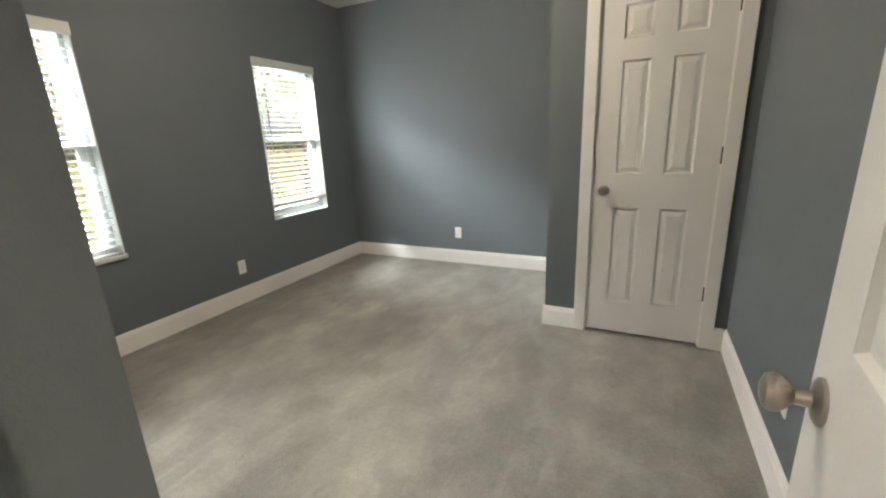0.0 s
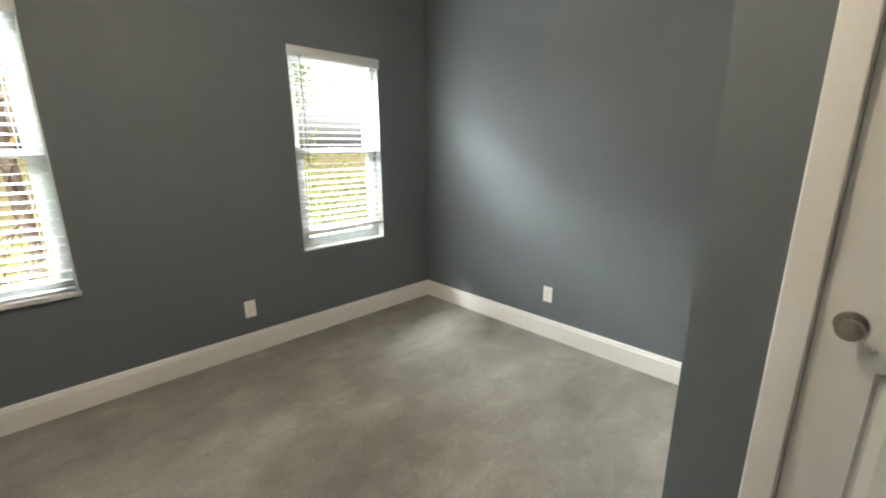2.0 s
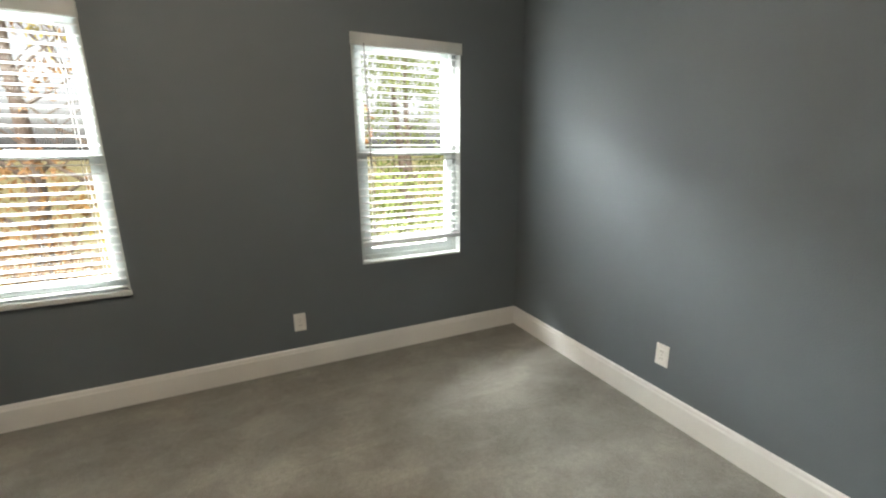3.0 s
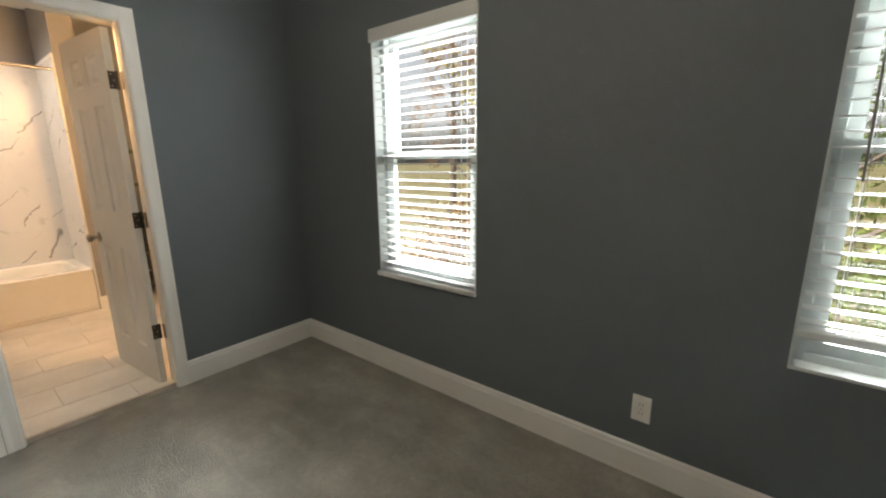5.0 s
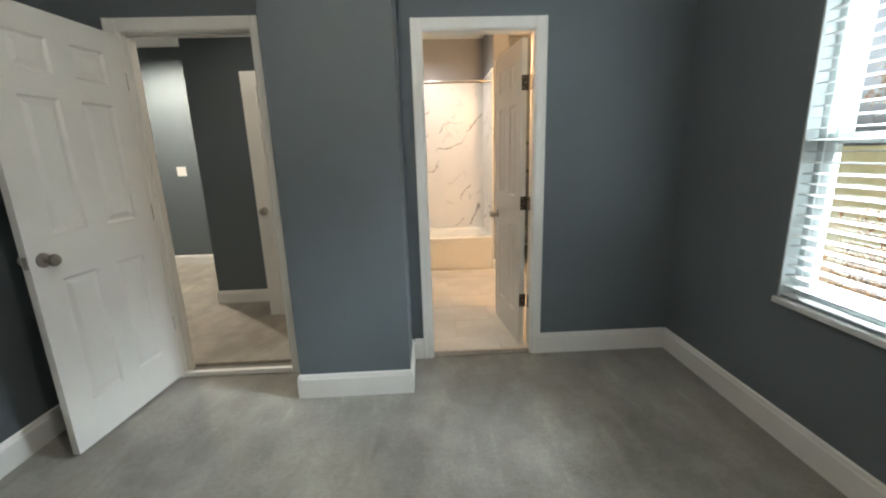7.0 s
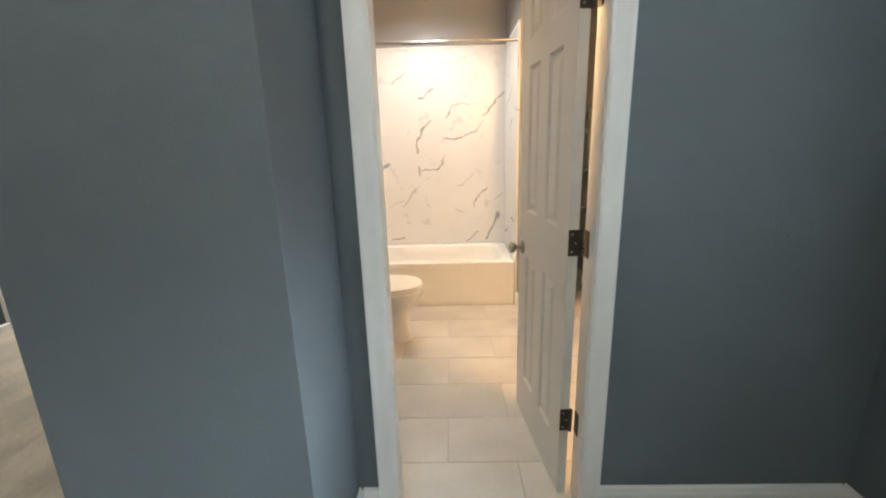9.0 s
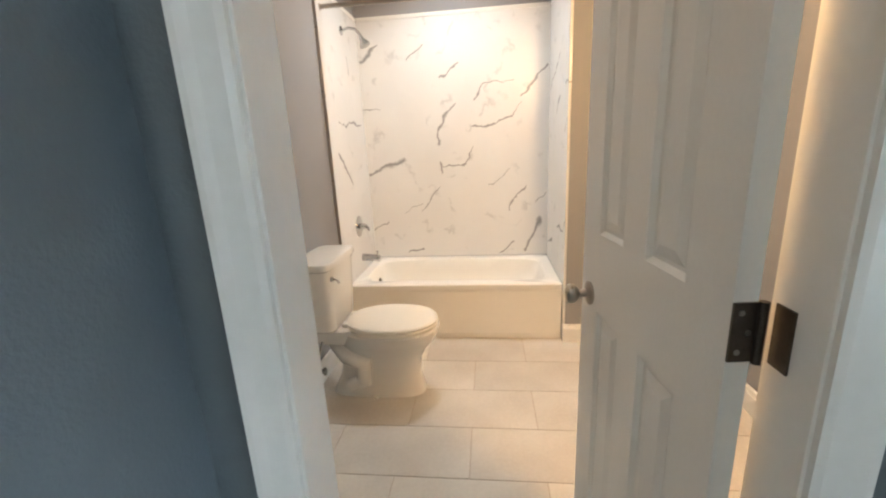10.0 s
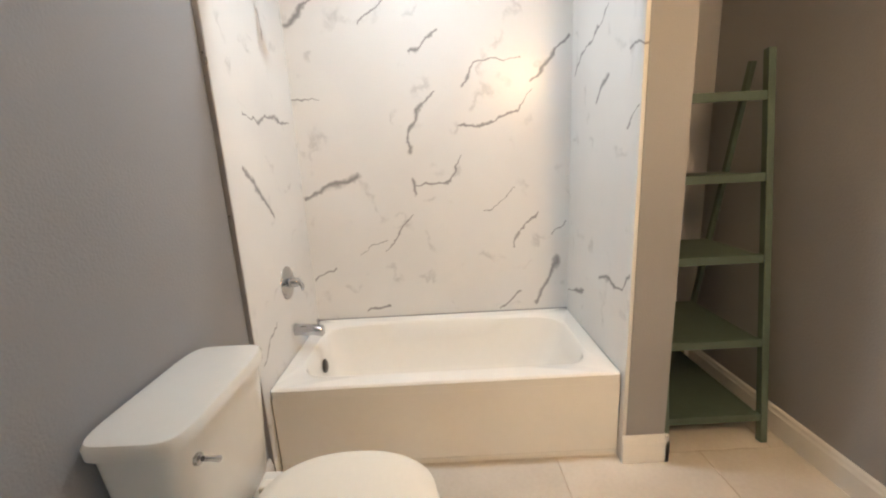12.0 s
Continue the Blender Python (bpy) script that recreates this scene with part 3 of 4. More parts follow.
# ---- windows and blinds ----
def window(name, m, w, h, label):
    """Double-hung vinyl window in an opening w by h; local x runs along the wall, y towards the room, the wall's inner face at y=0."""
    d = thing(name, m, label, "window", "", "structure")
    for r in ((0, 0.008, -0.15, 0.001, 0, h), (w - 0.008, w, -0.15, 0.001, 0, h), (0.008, w - 0.008, -0.15, 0.001, h - 0.008, h)):
        part("reveal", box(*r), VINYL, d)
    part("window_sill", box(0.008, w - 0.008, -0.15, 0.004, 0, 0.014, 0.003), VINYL, d)
    f = 0.032
    for r in ((0.008, 0.008 + f, 0.014, h - 0.008), (w - 0.008 - f, w - 0.008, 0.014, h - 0.008)):
        part("window_frame", box(r[0], r[1], -0.145, -0.062, r[2], r[3], 0.003), VINYL, d)
    for z0, z1 in ((0.014, 0.014 + f), (h - 0.008 - f, h - 0.008)):
        part("window_frame", box(0.008 + f, w - 0.008 - f, -0.145, -0.062, z0, z1, 0.003), VINYL, d)
    mid = h * 0.515
    a, b = 0.04, w - 0.04
    for z0, z1, y0, y1 in ((0.046, mid + 0.022, -0.10, -0.068), (mid - 0.022, h - 0.04, -0.138, -0.106)):
        s = part("sash", boxes([(a, a + 0.045, y0, y1, z0, z1), (b - 0.045, b, y0, y1, z0, z1), (a + 0.045, b - 0.045, y0, y1, z0, z0 + 0.044), (a + 0.045, b - 0.045, y0, y1, z1 - 0.044, z1)]), VINYL, d)
        g = part("pane", box(a + 0.045, b - 0.045, (y0 + y1) / 2 - 0.002, (y0 + y1) / 2 + 0.002, z0 + 0.044, z1 - 0.044), GLASS, s)
        g.visible_shadow = False
    part("sash_lock", box(w / 2 - 0.03, w / 2 + 0.03, -0.068, -0.055, mid + 0.012, mid + 0.024, 0.004), VINYL, d)
    return d


def blind(m, w, h, bottom, tilt, lean, label, wand=True):
    """Horizontal slatted blind with its valance, hung in the opening; bottom: height of its bottom rail; lean: the rail's tilt in degrees."""
    d = thing("window_blind", m, label, "blind", "window blinds")
    part("valance", box(-0.004, w + 0.004, -0.010, 0.016, h - 0.070, h, 0.004), SLAT, d, "white moulded valance")
    part("head_rail", box(0.01, w - 0.01, -0.058, -0.012, h - 0.050, h - 0.009, 0.003), SLAT, d)
    top = h - 0.095
    count = int((top - bottom - 0.03) / 0.0465)
    me = None
    for i in range(count + 1):
        z = top - i * 0.0465
        if me is None:
            bm = bmesh.new()
            prof = ((-0.0245, 0.0), (-0.012, 0.0022), (0.0, 0.003), (0.012, 0.0022), (0.0245, 0.0), (0.0245, -0.0025), (0.0, 0.0002), (-0.0245, -0.0025))
            loops = [[bm.verts.new((x, a, b)) for a, b in prof] for x in (0.012, w - 0.012)]
            for k in range(8):
                bm.faces.new((loops[0][k], loops[0][(k + 1) % 8], loops[1][(k + 1) % 8], loops[1][k]))
            bm.faces.new(loops[0])
            bm.faces.new(loops[1])
            ob = part("slat", bm, SLAT, d)
            me = ob.data
        else:
            ob = new("slat", me)
            ob.parent = d
        low = max(0.0, 1 - (z - bottom) / 0.25)
        ob.matrix_basis = pose(0, -0.032, z, tilt + random.uniform(-1.2, 1.2), lean * low + random.uniform(-0.1, 0.1), 0)
    out = 0.006 if bottom < 0.05 else -0.004
    part("bottom_rail", turned(box(-out, w + out, 0.002 if bottom < 0.05 else -0.058, 0.024 if bottom < 0.05 else 0.008, 0, 0.030, 0.005), pose(0, 0, bottom, 0, lean, 0)), SLAT, d, "white bottom rail")
    for x in (0.10, w - 0.10):
        part("ladder_cord", boxes([(x - 0.001, x + 0.001, y - 0.001, y + 0.001, bottom, h - 0.05) for y in (-0.058, -0.006)]), SLAT, d)
    if wand:
        part("tilt_wand", tube([(w - 0.075, 0.022, h - 0.06), (w - 0.08, 0.024, h - 0.45), (w - 0.088, 0.02, h - 0.80)], 0.0035, 8), WAND, d, "thin grey plastic tilt wand")
    return d


def west_frame(y_hi, z):
    """Local x runs south along the west wall, local y into the room."""
    return Matrix.Translation((0, y_hi, z)) @ Matrix(((0, 1, 0, 0), (-1, 0, 0, 0), (0, 0, 1, 0), (0, 0, 0, 1)))


for i, (w0, bottom, lean, txt) in enumerate(((W1, -0.006, 0.0, "white slatted blind lowered to the sill"), (W2, 0.125, 0.6, "white slatted blind raised a little above the sill"))):
    wd, hg = w0[1] - w0[0], w0[3] - w0[2]
    window("window_%d" % (i + 1), west_frame(w0[1], w0[2]), wd, hg, "white vinyl double-hung window in a plain reveal")
    blind(west_frame(w0[1], w0[2]), wd, hg, bottom, -2, lean, txt, i == 1)
window("window_3", pose(HW[0], -2.92, HW[2]) @ pose(0, 0, 0), HW[1] - HW[0], HW[3] - HW[2], "small white vinyl double-hung window over the stairwell")


def curtain_rod():
    d = thing("curtain_rod", pose(HW[0] - 0.06, -2.92, HW[3] + 0.03), "thin metal curtain rod above the stair window", "curtain rod")
    part("rod", tube([(0, 0.05, 0), (HW[1] - HW[0] + 0.12, 0.05, 0)], 0.008), NICKEL, d)
    for x in (0.04, HW[1] - HW[0] + 0.08):
        part("bracket", box(x - 0.008, x + 0.008, 0, 0.055, -0.012, 0.012, 0.003), NICKEL, d)


curtain_rod()


# ---- outlets and switches ----
def outlet(m, switch=False):
    d = thing("light_switch" if switch else "wall_outlet", m, "square white double switch plate on the wall" if switch else "white duplex outlet plate low on the wall", "switch" if switch else "outlet")
    w = 0.058 if switch else 0.037
    part("cover_plate", box(-w, w, 0, 0.006, -0.06, 0.06, 0.003), PLASTIC, d)
    if switch:
        for x in (-0.024, 0.024):
            part("toggle", box(x - 0.016, x + 0.016, 0.006, 0.010, -0.033, 0.033, 0.002), PLASTIC, d)
    else:
        for z in (-0.020, 0.020):
            r = part("receptacle", box(-0.017, 0.017, 0.0055, 0.0085, z - 0.014, z + 0.014, 0.003), PLASTIC, d)
            for x in (-0.006, 0.006):
                part("slot", box(x - 0.001, x + 0.001, 0.008, 0.009, z - 0.004, z + 0.006), DARK, r)
        part("screw", turned(lathe([(0.003, 0), (0.002, 0.0015)], 10), pose(0, 0.006, 0, -90)), NICKEL, d)


outlet(pose(0, 2.422, 0.30, 0, 0, -90))
outlet(pose(1.343, 4.10, 0.317, 0, 0, 180))
outlet(pose(3.645, 1.814, 0.344, 0, 0, 90))
outlet(pose(4.80, -2.92, 1.235), True)


# ---- lamps ----
def dome_light(m, label):
    d = thing("ceiling_light", m, label, "ceiling light")
    part("base_ring", lathe([(0.15, 0), (0.15, -0.02), (0.13, -0.03)], 36), NICKEL, d, "", True)
    part("diffuser", loft([(-0.031, 0, 0, 0.13, 0.13, 2), (-0.06, 0, 0, 0.115, 0.115, 2), (-0.08, 0, 0, 0.07, 0.07, 2), (-0.085, 0, 0, 0.01, 0.01, 2)], 36), GLOW, d, "frosted lit glass bowl", True)


def can_light(x, y, label):
    d = thing("recessed_light", pose(x, y, H), label, "recessed light", "recessed ceiling lights")
    part("trim_ring", loft([(0, 0, 0, 0.09, 0.09, 2), (-0.006, 0, 0, 0.085, 0.085, 2), (-0.004, 0, 0, 0.066, 0.066, 2)], 32, True, False), TRIM, d, "", True)
    part("lens", lathe([(0.064, -0.005), (0.06, -0.007)], 32), GLOW, d, "lit round lens")


dome_light(pose(1.85, 1.95, H), "round frosted ceiling light, lit")
can_light(1.60, -2.20, "small round recessed light over the tub")
can_light(4.70, -2.20, "small round recessed light in the hall ceiling")
# unseen fixture added above the landing to go with its fill spot
can_light(3.05, -0.50, "small round recessed light in the hall ceiling")


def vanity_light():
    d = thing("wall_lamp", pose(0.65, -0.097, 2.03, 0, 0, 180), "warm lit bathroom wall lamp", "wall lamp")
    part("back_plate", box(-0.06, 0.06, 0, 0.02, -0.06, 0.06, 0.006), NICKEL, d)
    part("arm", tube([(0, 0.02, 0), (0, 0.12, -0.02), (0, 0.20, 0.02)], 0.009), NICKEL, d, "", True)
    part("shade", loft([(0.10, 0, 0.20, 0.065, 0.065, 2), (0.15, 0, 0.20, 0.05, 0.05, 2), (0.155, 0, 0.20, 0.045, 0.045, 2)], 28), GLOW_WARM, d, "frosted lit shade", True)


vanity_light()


# ---- bathtub and its surround ----
TX0, TX1, TY0, TY1, TZ = 0.889, 2.312, -2.80, -2.08, 0.392


def bathtub():
    cx, cy = (TX0 + TX1) / 2, (TY0 + TY1) / 2
    d = thing("bathtub", pose(cx, cy, 0), "white alcove bathtub with a plain apron", "bathtub")
    hx, hy = (TX1 - TX0) / 2, (TY1 - TY0) / 2
    n = 72
    rings = [(TZ - 0.045, 0, 0, hx, hy, 60), (TZ - 0.008, 0, 0, hx, hy, 60), (TZ, 0, 0, hx - 0.008, hy - 0.008, 50),
             (TZ, 0, -0.005, hx - 0.075, hy - 0.075, 9), (TZ - 0.012, 0, -0.005, hx - 0.088, hy - 0.088, 7), (TZ - 0.10, 0.0, -0.005, hx - 0.105, hy - 0.10, 6),
             (TZ - 0.26, 0.03, -0.005, hx - 0.16, hy - 0.125, 5), (TZ - 0.315, 0.035, -0.005, hx - 0.21, hy - 0.17, 4), (TZ - 0.33, 0.04, -0.005, hx - 0.30, hy - 0.24, 3)]
    part("tub_shell", loft(rings, n, False, True), ACRYLIC, d, "", True)
    part("apron", box(-hx, hx, hy - 0.035, hy - 0.006, 0.028, TZ - 0.044, 0.006), ACRYLIC, d, "plain white front apron")
    part("apron_foot", box(-hx, hx, hy - 0.04, hy - 0.012, 0.0, 0.030, 0.003), ACRYLIC, d)
    part("overflow_plate", turned(lathe([(0.034, 0), (0.034, 0.004), (0.026, 0.009), (0.001, 0.010)]), pose(hx - 0.112, -0.02, 0.285, 0, -83, 0)), BRONZE, d, "dark round overflow plate", True)
    part("drain", turned(lathe([(0.03, 0), (0.026, 0.004), (0.001, 0.003)]), pose(hx - 0.34, -0.005, TZ - 0.332)), CHROME, d, "", True)


bathtub()


def surround():
    top = 2.21
    d = thing("tub_surround", pose(0, 0, 0), "glossy white marble-look wall panels with grey veins", "wall panel", "", "structure")
    part("back_panel", box(0.872, 2.33, -2.819, -2.806, TZ, top), MARBLE, d)
    part("side_panel", box(2.316, 2.329, -2.806, -2.035, 0.0, top), MARBLE_TAPS, d)
    part("side_panel", box(0.873, 0.887, -2.806, -2.052, 0.0, top), MARBLE_WING, d)
    part("top_trim", box(0.891, 2.312, -2.818, -2.800, top, top + 0.028, 0.004), TRIM, d)
    for x0, x1, y in ((2.313, 2.329, -2.052), (0.873, 0.890, -2.052)):
        part("top_trim", box(x0, x1, -2.80, y, top, top + 0.028, 0.004), TRIM, d)
    part("edge_trim", box(2.312, 2.3295, -2.035, -2.026, 0.0, top, 0.002), NICKEL, d, "thin brown metal edge strip")


surround()


def shower():
    d = thing("shower", pose(2.316, -2.45, 2.07), "chrome shower head on a bent arm", "shower head")
    part("flange", turned(lathe([(0.03, 0), (0.028, 0.006), (0.012, 0.012)]), pose(0, 0, 0, 0, -90, 0)), CHROME, d, "", True)
    part("arm", tube([(0, 0, 0), (-0.05, 0, 0.012), (-0.10, 0, 0.0), (-0.135, 0, -0.045)], 0.0095), CHROME, d, "", True)
    part("head", turned(lathe([(0.012, 0.03), (0.016, 0.015), (0.036, -0.022), (0.038, -0.034), (0.03, -0.037)]), pose(-0.145, 0, -0.075, 0, 25, 0)), CHROME, d, "", True)
    v = thing("shower_valve", pose(2.316, -2.43, 0.735), "round chrome shower valve with a lever", "faucet")
    part("escutcheon", turned(lathe([(0.078, 0), (0.076, 0.004), (0.05, 0.010), (0.03, 0.014)], 36), pose(0, 0, 0, 0, -90, 0)), CHROME, v, "", True)
    part("stem", turned(lathe([(0.024, 0), (0.022, 0.05), (0.014, 0.06)]), pose(0, 0, 0, 0, -90, 0)), CHROME, v, "", True)
    part("lever", tube([(-0.055, 0, 0), (-0.075, 0.02, -0.01), (-0.085, 0.05, -0.02)], [0.012, 0.010, 0.008]), CHROME, v, "", True)
    s = thing("tub_spout", pose(2.316, -2.45, 0.49), "chrome tub spout on the panel wall", "faucet")
    part("body", turned(loft([(0, 0, 0, 0.030, 0.030, 2), (0.02, 0, 0, 0.028, 0.028, 2), (0.09, -0.004, 0, 0.025, 0.026, 2.6), (0.128, -0.012, 0, 0.026, 0.026, 3), (0.135, -0.012, 0, 0.02, 0.02, 3)]), pose(0, 0, 0, 0, -90, 0)), CHROME, s, "", True)
    part("diverter", turned(lathe([(0.006, 0), (0.006, 0.018), (0.009, 0.020), (0.008, 0.028)], 12), pose(-0.115, 0, 0.02)), CHROME, s, "", True)
    r = thing("shower_rod", pose(0.872, -2.11, 2.115), "straight nickel shower curtain rod", "curtain rod")
    part("rod", tube([(0.002, 0, 0), (1.457, 0, 0)], 0.0125, 16), NICKEL, r, "", True)
    for x, a in ((0.0, 90), (1.458, -90)):
        part("rod_flange", turned(lathe([(0.03, 0), (0.028, 0.006), (0.016, 0.018)]), pose(x, 0, 0, 0, a, 0)), NICKEL, r, "", True)


shower()


# ---- toilet ----
def toilet():
    d = thing("toilet", pose(2.33, -1.495, 0, 0, 0, 180), "white two-piece toilet with its lid down", "toilet")
    part("base", loft([(0, 0.36, 0, 0.255, 0.105, 3.4), (0.02, 0.36, 0, 0.25, 0.10, 3.4), (0.09, 0.37, 0, 0.225, 0.088, 3), (0.19, 0.385, 0, 0.215, 0.093, 2.8), (0.25, 0.40, 0, 0.23, 0.115, 2.6),
                       (0.30, 0.425, 0, 0.25, 0.150, 2.4), (0.345, 0.44, 0, 0.258, 0.174, 2.3), (0.372, 0.445, 0, 0.26, 0.180, 2.3), (0.38, 0.445, 0, 0.252, 0.174, 2.3)], 56), CERAMIC, d, "", True)
    part("trapway", tube([(0.13, 0.0, 0.27), (0.22, 0.085, 0.24), (0.31, 0.095, 0.20), (0.30, 0.095, 0.10), (0.22, 0.085, 0.06)], [0.045, 0.05, 0.05, 0.045, 0.04], 14), CERAMIC, d, "", True)
    part("trapway", tube([(0.13, 0.0, 0.27), (0.22, -0.085, 0.24), (0.31, -0.095, 0.20), (0.30, -0.095, 0.10), (0.22, -0.085, 0.06)], [0.045, 0.05, 0.05, 0.045, 0.04], 14), CERAMIC, d, "", True)
    part("tank_shelf", loft([(0.30, 0.16, 0, 0.12, 0.09, 4), (0.36, 0.16, 0, 0.14, 0.13, 4), (0.395, 0.16, 0, 0.14, 0.14, 4)], 40), CERAMIC, d, "", True)
    part("seat", loft([(0.382, 0.455, 0, 0.24, 0.180, 2.25), (0.398, 0.455, 0, 0.243, 0.183, 2.25), (0.402, 0.455, 0, 0.238, 0.178, 2.25)], 56), SEAT, d, "cream plastic seat ring", True)
    part("lid", loft([(0.404, 0.455, 0, 0.236, 0.178, 2.25), (0.414, 0.455, 0, 0.241, 0.182, 2.25), (0.421, 0.455, 0, 0.234, 0.176, 2.25), (0.4245, 0.455, 0, 0.20, 0.145, 2.2), (0.4255, 0.455, 0, 0.12, 0.085, 2.1), (0.426, 0.455, 0, 0.04, 0.03, 2)], 56), SEAT, d, "cream plastic lid, shut", True)
    for y in (-0.07, 0.07):
        part("seat_hinge", box(0.205, 0.24, y - 0.018, y + 0.018, 0.395, 0.418, 0.006), SEAT, d)
    tank = part("tank", loft([(0.395, 0.115, 0, 0.072, 0.155, 5), (0.41, 0.115, 0, 0.085, 0.172, 5), (0.55, 0.114, 0, 0.092, 0.188, 5.5), (0.735, 0.113, 0, 0.098, 0.203, 6)], 64), CERAMIC, d, "", True)
    part("tank_lid", loft([(0.732, 0.113, 0, 0.100, 0.206, 6), (0.738, 0.113, 0, 0.108, 0.215, 6), (0.760, 0.113, 0, 0.109, 0.216, 6), (0.770, 0.113, 0, 0.103, 0.210, 6), (0.772, 0.113, 0, 0.09, 0.197, 6)], 64), CERAMIC, d, "", True)
    part("flush_lever", turned(lathe([(0.014, 0), (0.013, 0.008), (0.006, 0.012)], 16), pose(0.205, -0.15, 0.685, 0, 90, 0)), CHROME, tank, "chrome flush lever", True)
    part("lever_arm", tube([(0.218, -0.15, 0.685), (0.228, -0.135, 0.672), (0.228, -0.115, 0.655)], [0.006, 0.006, 0.008]), CHROME, tank, "", True)
    for y in (-0.10, 0.10):
        part("bolt_cap", turned(lathe([(0.014, 0), (0.013, 0.012), (0.004, 0.02)], 16), pose(0.36, y * 1.12, 0.0)), SEAT, d, "", True)


toilet()


def supply_valve():
    d = thing("supply_valve", pose(2.33, -1.36, 0.17), "chrome stop valve with blue tape and a braided hose", "valve")
    part("escutcheon", turned(lathe([(0.03, 0), (0.028, 0.004), (0.012, 0.008)]), pose(0, 0, 0, 0, -90, 0)), CHROME, d, "", True)
    part("stub", tube([(0, 0, 0), (-0.06, 0, 0)], 0.008), BLUE, d, "blue pipe stub", True)
    part("body", tube([(-0.055, 0, 0), (-0.10, 0, 0)], 0.013), CHROME, d, "", True)
    part("handle", turned(loft([(0, 0, 0, 0.022, 0.012, 2), (0.012, 0, 0, 0.022, 0.012, 2)], 20), pose(-0.10, 0, 0, 0, -90, 0)), CHROME, d, "", True)
    part("hose", tube([(-0.075, 0, 0.005), (-0.075, -0.005, 0.06), (-0.085, -0.02, 0.12), (-0.105, -0.04, 0.18), (-0.11, -0.05, 0.235)], 0.006), CHROME, d, "", True)


supply_valve()


# ---- ladder shelf ----
def bar(a, b, w, t):
    """A straight bar from a to b in a plane of constant x, w across x and t across its depth."""
    bm = bmesh.new()
    a, b = Vector(a), Vector(b)
    d = (b - a).normalized()
    n = d.cross(Vector((1, 0, 0))).normalized() * t / 2
    x = Vector((w / 2, 0, 0))
    v = [bm.verts.new(p + sx * x + sn * n) for p in (a, b) for sx, sn in ((-1, -1), (1, -1), (1, 1), (-1, 1))]
    for f in ((0, 1, 2, 3), (4, 5, 6, 7), (0, 1, 5, 4), (1, 2, 6, 5), (2, 3, 7, 6), (3, 0, 4, 7)):
        bm.faces.new([v[i] for i in f])
    bmesh.ops.bevel(bm, geom=bm.edges[:], offset=0.002, segments=1, affect="EDGES")
    return bm


def ladder_shelf():
    d = thing("ladder_shelf", pose(0.455, -2.40, 0), "green painted wooden ladder shelf with five empty shelves", "shelf")
    xs = (-0.212, 0.212)

    def front(z):
        return 0.275 - 0.135 * z

    def rear(z):
        return -0.36 + 0.205 * z
    for x in xs:
        part("front_leg", bar((x, front(0), 0), (x, front(1.63), 1.63), 0.03, 0.032), GREEN, d)
        part("rear_leg", bar((x, rear(0), 0), (x, rear(1.60), 1.60), 0.022, 0.026), GREEN, d)
    for z in (0.125, 0.452, 0.808, 1.140, 1.462):
        f, r = front(z) + 0.002, rear(z) + 0.012
        part("shelf_board", box(xs[0] + 0.016, xs[1] - 0.016, r, f - 0.016, z - 0.016, z, 0.002), GREEN, d)
        part("shelf_rail", box(xs[0] + 0.0155, xs[1] - 0.0155, f - 0.016, f + 0.012, z - 0.030, z + 0.006, 0.003), GREEN, d)


ladder_shelf()


# ---- stair railing ----
def railing():
    d = thing("stair_railing", pose(5.06, -2.14, 0), "white wooden stair railing with square balusters", "railing")
    part("newel_post", box(-0.06, 0.06, -0.06, 0.06, 0, 0.80, 0.006), TRIM, d)
    part("newel_cap", loft([(0.80, 0, 0, 0.062, 0.062, 12), (0.83, 0, 0, 0.085, 0.085, 10), (0.87, 0, 0, 0.095, 0.095, 8), (0.895, 0, 0, 0.08, 0.08, 6), (0.91, 0, 0, 0.04, 0.04, 4)], 48), TRIM, d, "", True)
    part("handrail", box(-0.035, 0.035, 0.06, 2.10, 0.80, 0.85, 0.012), TRIM, d)
    part("bottom_rail", box(-0.03, 0.03, 0.06, 2.10, 0.0, 0.045, 0.004), TRIM, d)
    for i in range(18):
        y = 0.135 + i * 0.108
        part("baluster", box(-0.017, 0.017, y - 0.017, y + 0.017, 0.045, 0.80, 0.003), TRIM, d)


railing()


# ---- outdoors ----
setting("ground", boxes([(-400, 400, -400, 400, -3.4, -3.1)]), GRASS, "lawn with fallen autumn leaves", "ground")


def leaves(rng, count, center, spread, size):
    """A cloud of small bent leaf blades in clumps, with gaps."""
    verts, faces = [], []
    clumps = [Vector((rng.gauss(0, 0.5) * spread[0], rng.gauss(0, 0.5) * spread[1], rng.gauss(0, 0.45) * spread[2])) for _ in range(max(6, count // 60))]
    for _ in range(count):
        c = Vector(center) + rng.choice(clumps) + Vector((rng.gauss(0, 1), rng.gauss(0, 1), rng.gauss(0, 1))) * size * 3.2
        q = Euler((rng.uniform(0, 6.3), rng.uniform(0, 6.3), rng.uniform(0, 6.3))).to_matrix()
        s = size * rng.uniform(0.6, 1.4)
        k = len(verts)
        for p in ((-s, 0, 0), (0, -s * 0.45, s * 0.12), (s, 0, 0), (0, s * 0.45, s * 0.12)):
            verts.append(c + q @ Vector(p))
        faces.append((k, k + 1, k + 2, k + 3))
    return verts, faces


def foliage(name, rng, count, center, spread, size, material, parent):
    me = bpy.data.meshes.new(name)
    v, f = leaves(rng, count, center, spread, size)
    me.from_pydata(v, [], f)
    me.materials.append(material)
    ob = tagged(new(name, me), kind="stuff")
    ob.parent = parent
    return ob


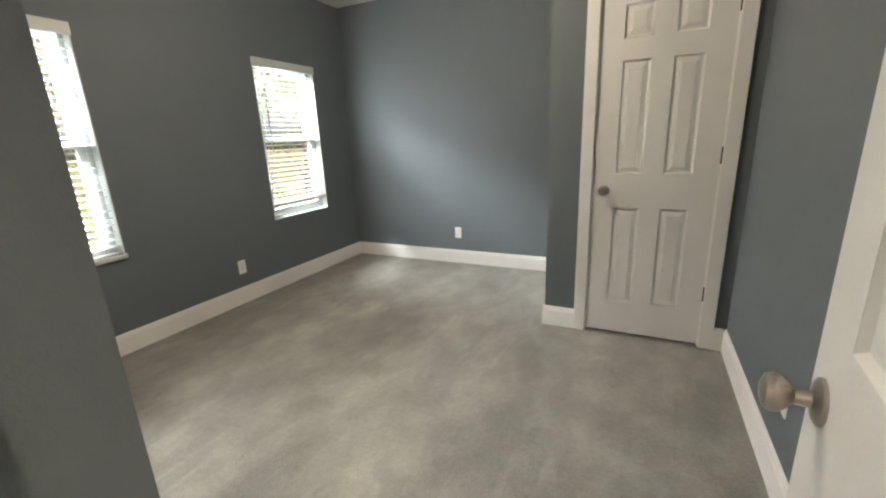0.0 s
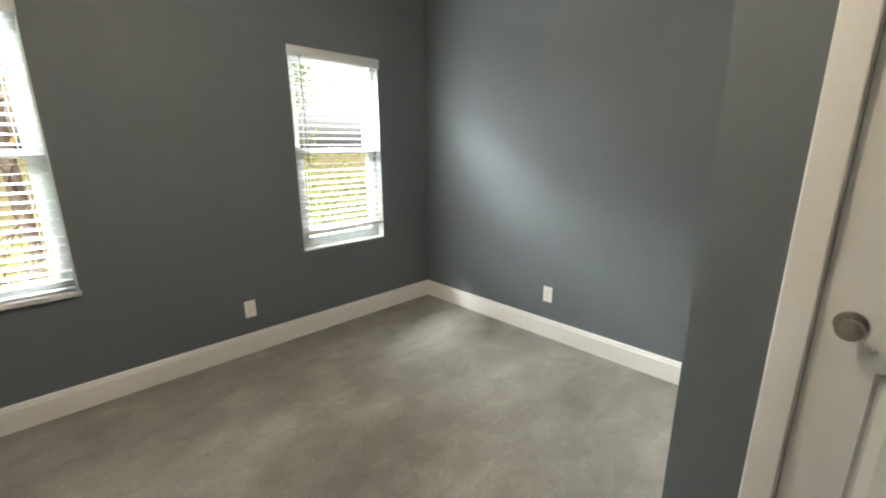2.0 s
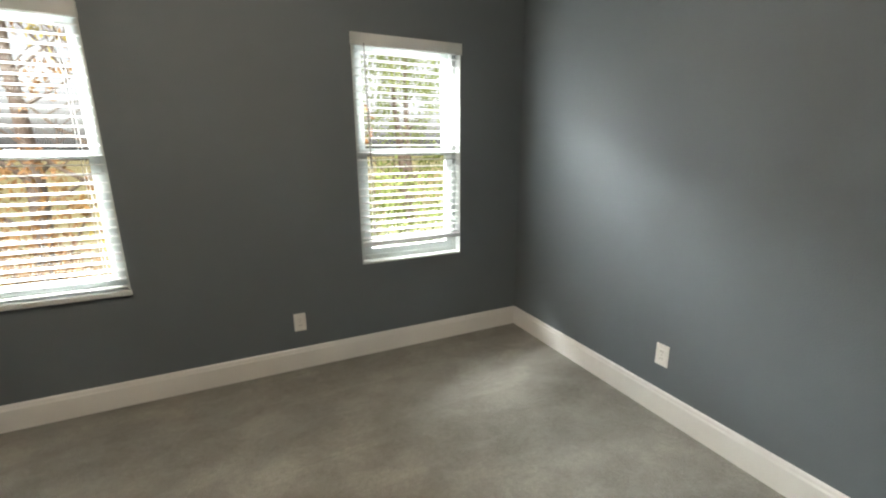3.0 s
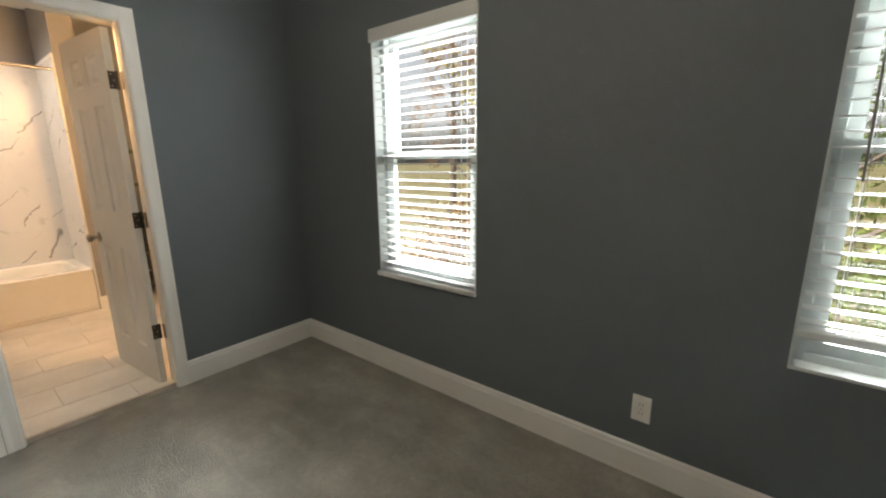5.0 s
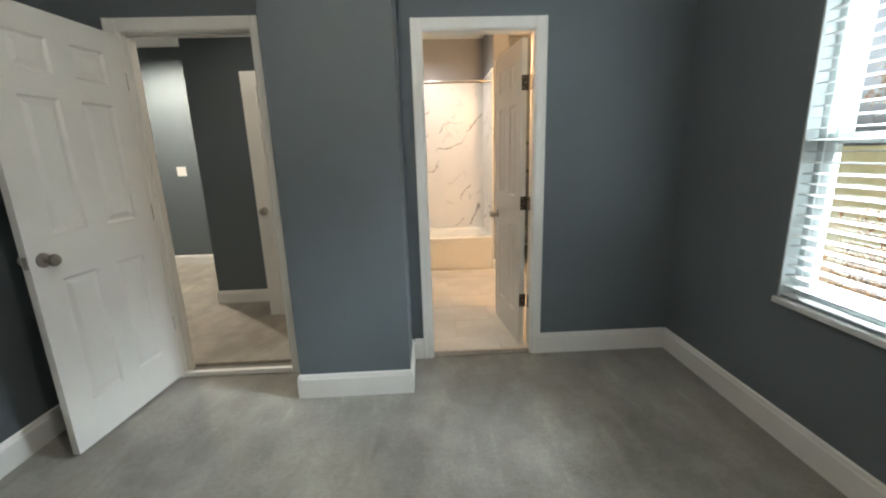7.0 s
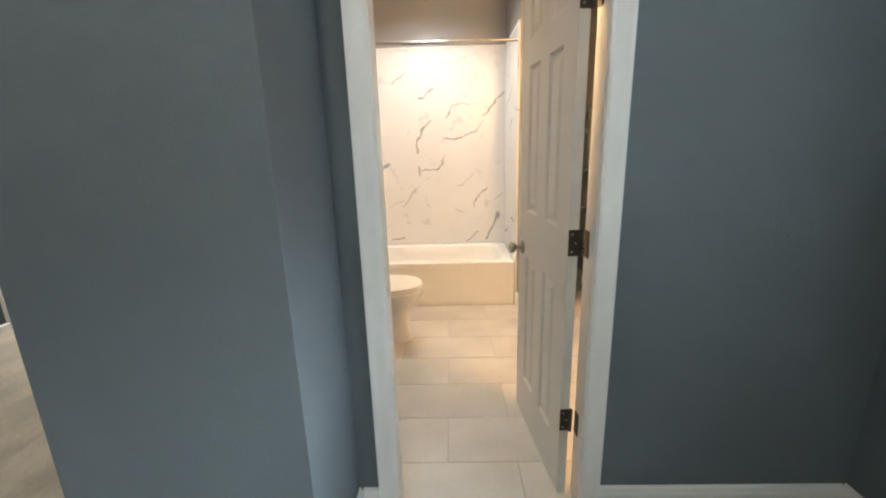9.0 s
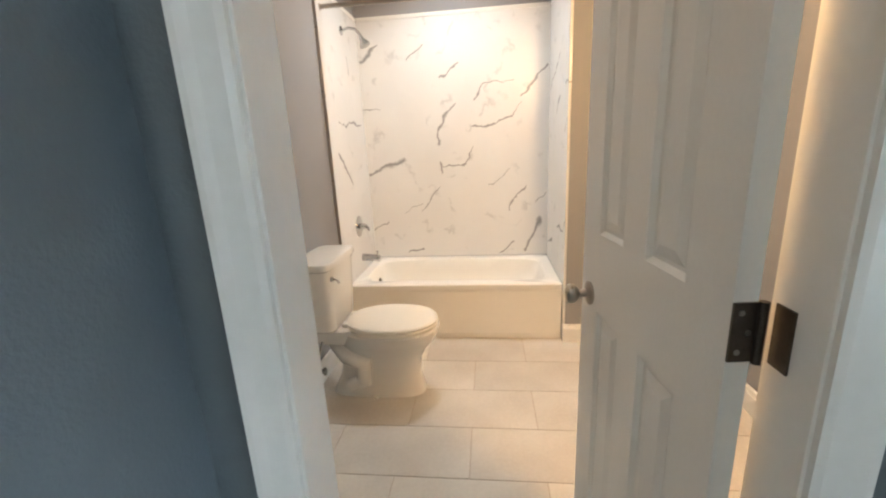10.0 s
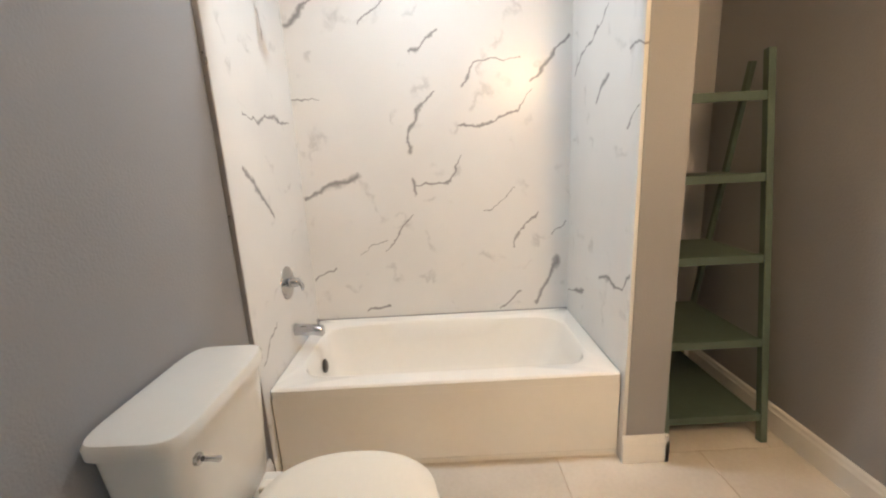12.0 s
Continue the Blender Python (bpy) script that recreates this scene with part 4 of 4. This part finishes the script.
def tree(x, y, height, material, count, seed, label):
    rng = random.Random(seed)
    d = thing("tree", pose(x, y, -3.1), label, "tree", "trees outside")
    lean = rng.uniform(-0.4, 0.4)
    top = Vector((lean, rng.uniform(-0.4, 0.4), height))
    mid = [Vector((lean * f + rng.uniform(-0.1, 0.1), top.y * f + rng.uniform(-0.1, 0.1), height * f)) for f in (0, 0.2, 0.45, 0.7, 1.0)]
    part("trunk", tube(mid, [0.22, 0.18, 0.14, 0.09, 0.02], 10), BARK, d, "", True)
    for i in range(11):
        f = rng.uniform(0.3, 0.92)
        p = mid[0].lerp(top, f)
        a, l = rng.uniform(0, 6.28), rng.uniform(0.9, 2.2) * (1.2 - f * 0.6)
        q = p + Vector((math.cos(a) * l * 0.5, math.sin(a) * l * 0.5, l * 0.35))
        r = p + Vector((math.cos(a + 0.3) * l, math.sin(a + 0.3) * l, l * 0.9))
        part("limb", tube([p, q, r], [0.06 * (1.2 - f), 0.035 * (1.2 - f), 0.008], 6), BARK, d, "", True)
        for _ in range(3):
            e = q.lerp(r, rng.random())
            g = e + Vector((rng.uniform(-0.8, 0.8), rng.uniform(-0.8, 0.8), rng.uniform(0.1, 0.9)))
            part("twig", tube([e, e.lerp(g, 0.5) + Vector((0, 0, 0.08)), g], [0.014, 0.009, 0.003], 5), BARK, d)
    if count:
        foliage("crown", rng, count, (lean * 0.7, top.y * 0.7, height * 0.72), (2.0, 2.0, height * 0.33), 0.07, material, d)


def bush(x, y, w, hgt, material, count, seed, label):
    rng = random.Random(seed)
    d = thing("bush", pose(x, y, -3.1), label, "bush", "bushes outside")
    for i in range(5):
        part("stem", tube([(rng.uniform(-0.3, 0.3), rng.uniform(-0.3, 0.3), 0), (rng.uniform(-0.6, 0.6), rng.uniform(-0.6, 0.6), hgt * 0.5), (rng.uniform(-1, 1), rng.uniform(-1, 1), hgt * 0.9)], [0.05, 0.03, 0.01], 6), BARK, d)
    foliage("crown", rng, count, (0, 0, hgt * 0.55), (w, w, hgt * 0.52), 0.075, material, d)


tree(-7.5, -1.6, 9.0, LEAF_RUST, 300, 1, "bare grey tree with few rust leaves")
tree(-9.0, -4.5, 10.0, LEAF_YELLOW, 700, 2, "thin tree with sparse yellow leaves")
tree(-6.9, 3.4, 9.0, LEAF_RUST, 90, 3, "bare grey tree with a few last leaves")
tree(-10.5, 7.0, 8.0, LEAF_GREEN, 2400, 4, "leafy green tree on the lawn")
tree(-11.0, 1.0, 10.5, LEAF_RUST, 500, 5, "bare tall tree with rust leaves")
tree(-8.0, 11.5, 9.0, LEAF_GREEN, 2200, 6, "leafy green tree on the lawn")
tree(-15.0, -6.0, 12.0, LEAF_RUST, 3200, 7, "tall tree with thinning rust leaves")
tree(-16.0, -1.0, 12.5, LEAF_RUST, 2600, 8, "tall tree with thinning rust leaves")
tree(-14.0, 4.2, 7.5, LEAF_GREEN, 2600, 9, "low tree with olive green leaves")
tree(-17.0, 9.5, 12.0, LEAF_GREEN, 3200, 10, "tall tree with olive green leaves")
tree(-16.5, -11.0, 12.0, LEAF_RUST, 3200, 11, "tall tree with thinning rust leaves")
tree(-6.2, 0.4, 8.5, LEAF_RUST, 160, 12, "bare grey tree close to the house")
for i, (x, y, w, hg, mt, n, txt) in enumerate((
        (-6.5, -3.6, 1.5, 3.6, LEAF_RUST, 2600, "rust-coloured autumn bush on the lawn"), (-6.8, -1.2, 1.4, 3.9, LEAF_RUST, 2600, "rust-coloured autumn bush on the lawn"),
        (-6.2, 1.0, 1.3, 3.8, LEAF_YELLOW, 1500, "yellowing bush beside the lawn"), (-6.6, 2.8, 1.5, 3.4, LEAF_GREEN, 2600, "dense green bush on the lawn"),
        (-7.2, 5.2, 1.6, 4.2, LEAF_GREEN, 2600, "dense green bush on the lawn"), (-8.0, 8.0, 1.8, 3.8, LEAF_GREEN, 2600, "dense green bush on the lawn"))):
    bush(x, y, w, hg, mt, n, 20 + i, txt)


# ---- floor tiles of the bathroom ----
def tiles():
    base = bpy.data.objects["floor_bath"]
    cache = {}
    x_lo, x_hi, y_lo, y_hi, p = 0.14, 2.33, -2.82, -0.038, 0.3048
    gap = 0.0022
    j = 0
    y = -1.476 + 5 * p
    while y > y_lo:
        a, b = max(y - p, y_lo), min(y, y_hi)
        if b > a + 0.01:
            x = 1.452 - 2 * p * 3 + (p if j % 2 == 0 else 0)
            while x < x_hi:
                l, r = max(x, x_lo), min(x + 2 * p, x_hi)
                if r > l + 0.01:
                    key = (round(r - l, 3), round(b - a, 3))
                    if key not in cache:
                        cache[key] = part("tile", box(-(r - l) / 2 + gap, (r - l) / 2 - gap, -(b - a) / 2 + gap, (b - a) / 2 - gap, -0.006, 0, 0.0012), TILE, base)
                        ob = cache[key]
                    else:
                        ob = new("tile", cache[key].data)
                        ob.parent = base
                    ob.matrix_basis = pose((l + r) / 2, (a + b) / 2, random.uniform(-0.0004, 0.0004))
                x += 2 * p
        y -= p
        j += 1


tiles()
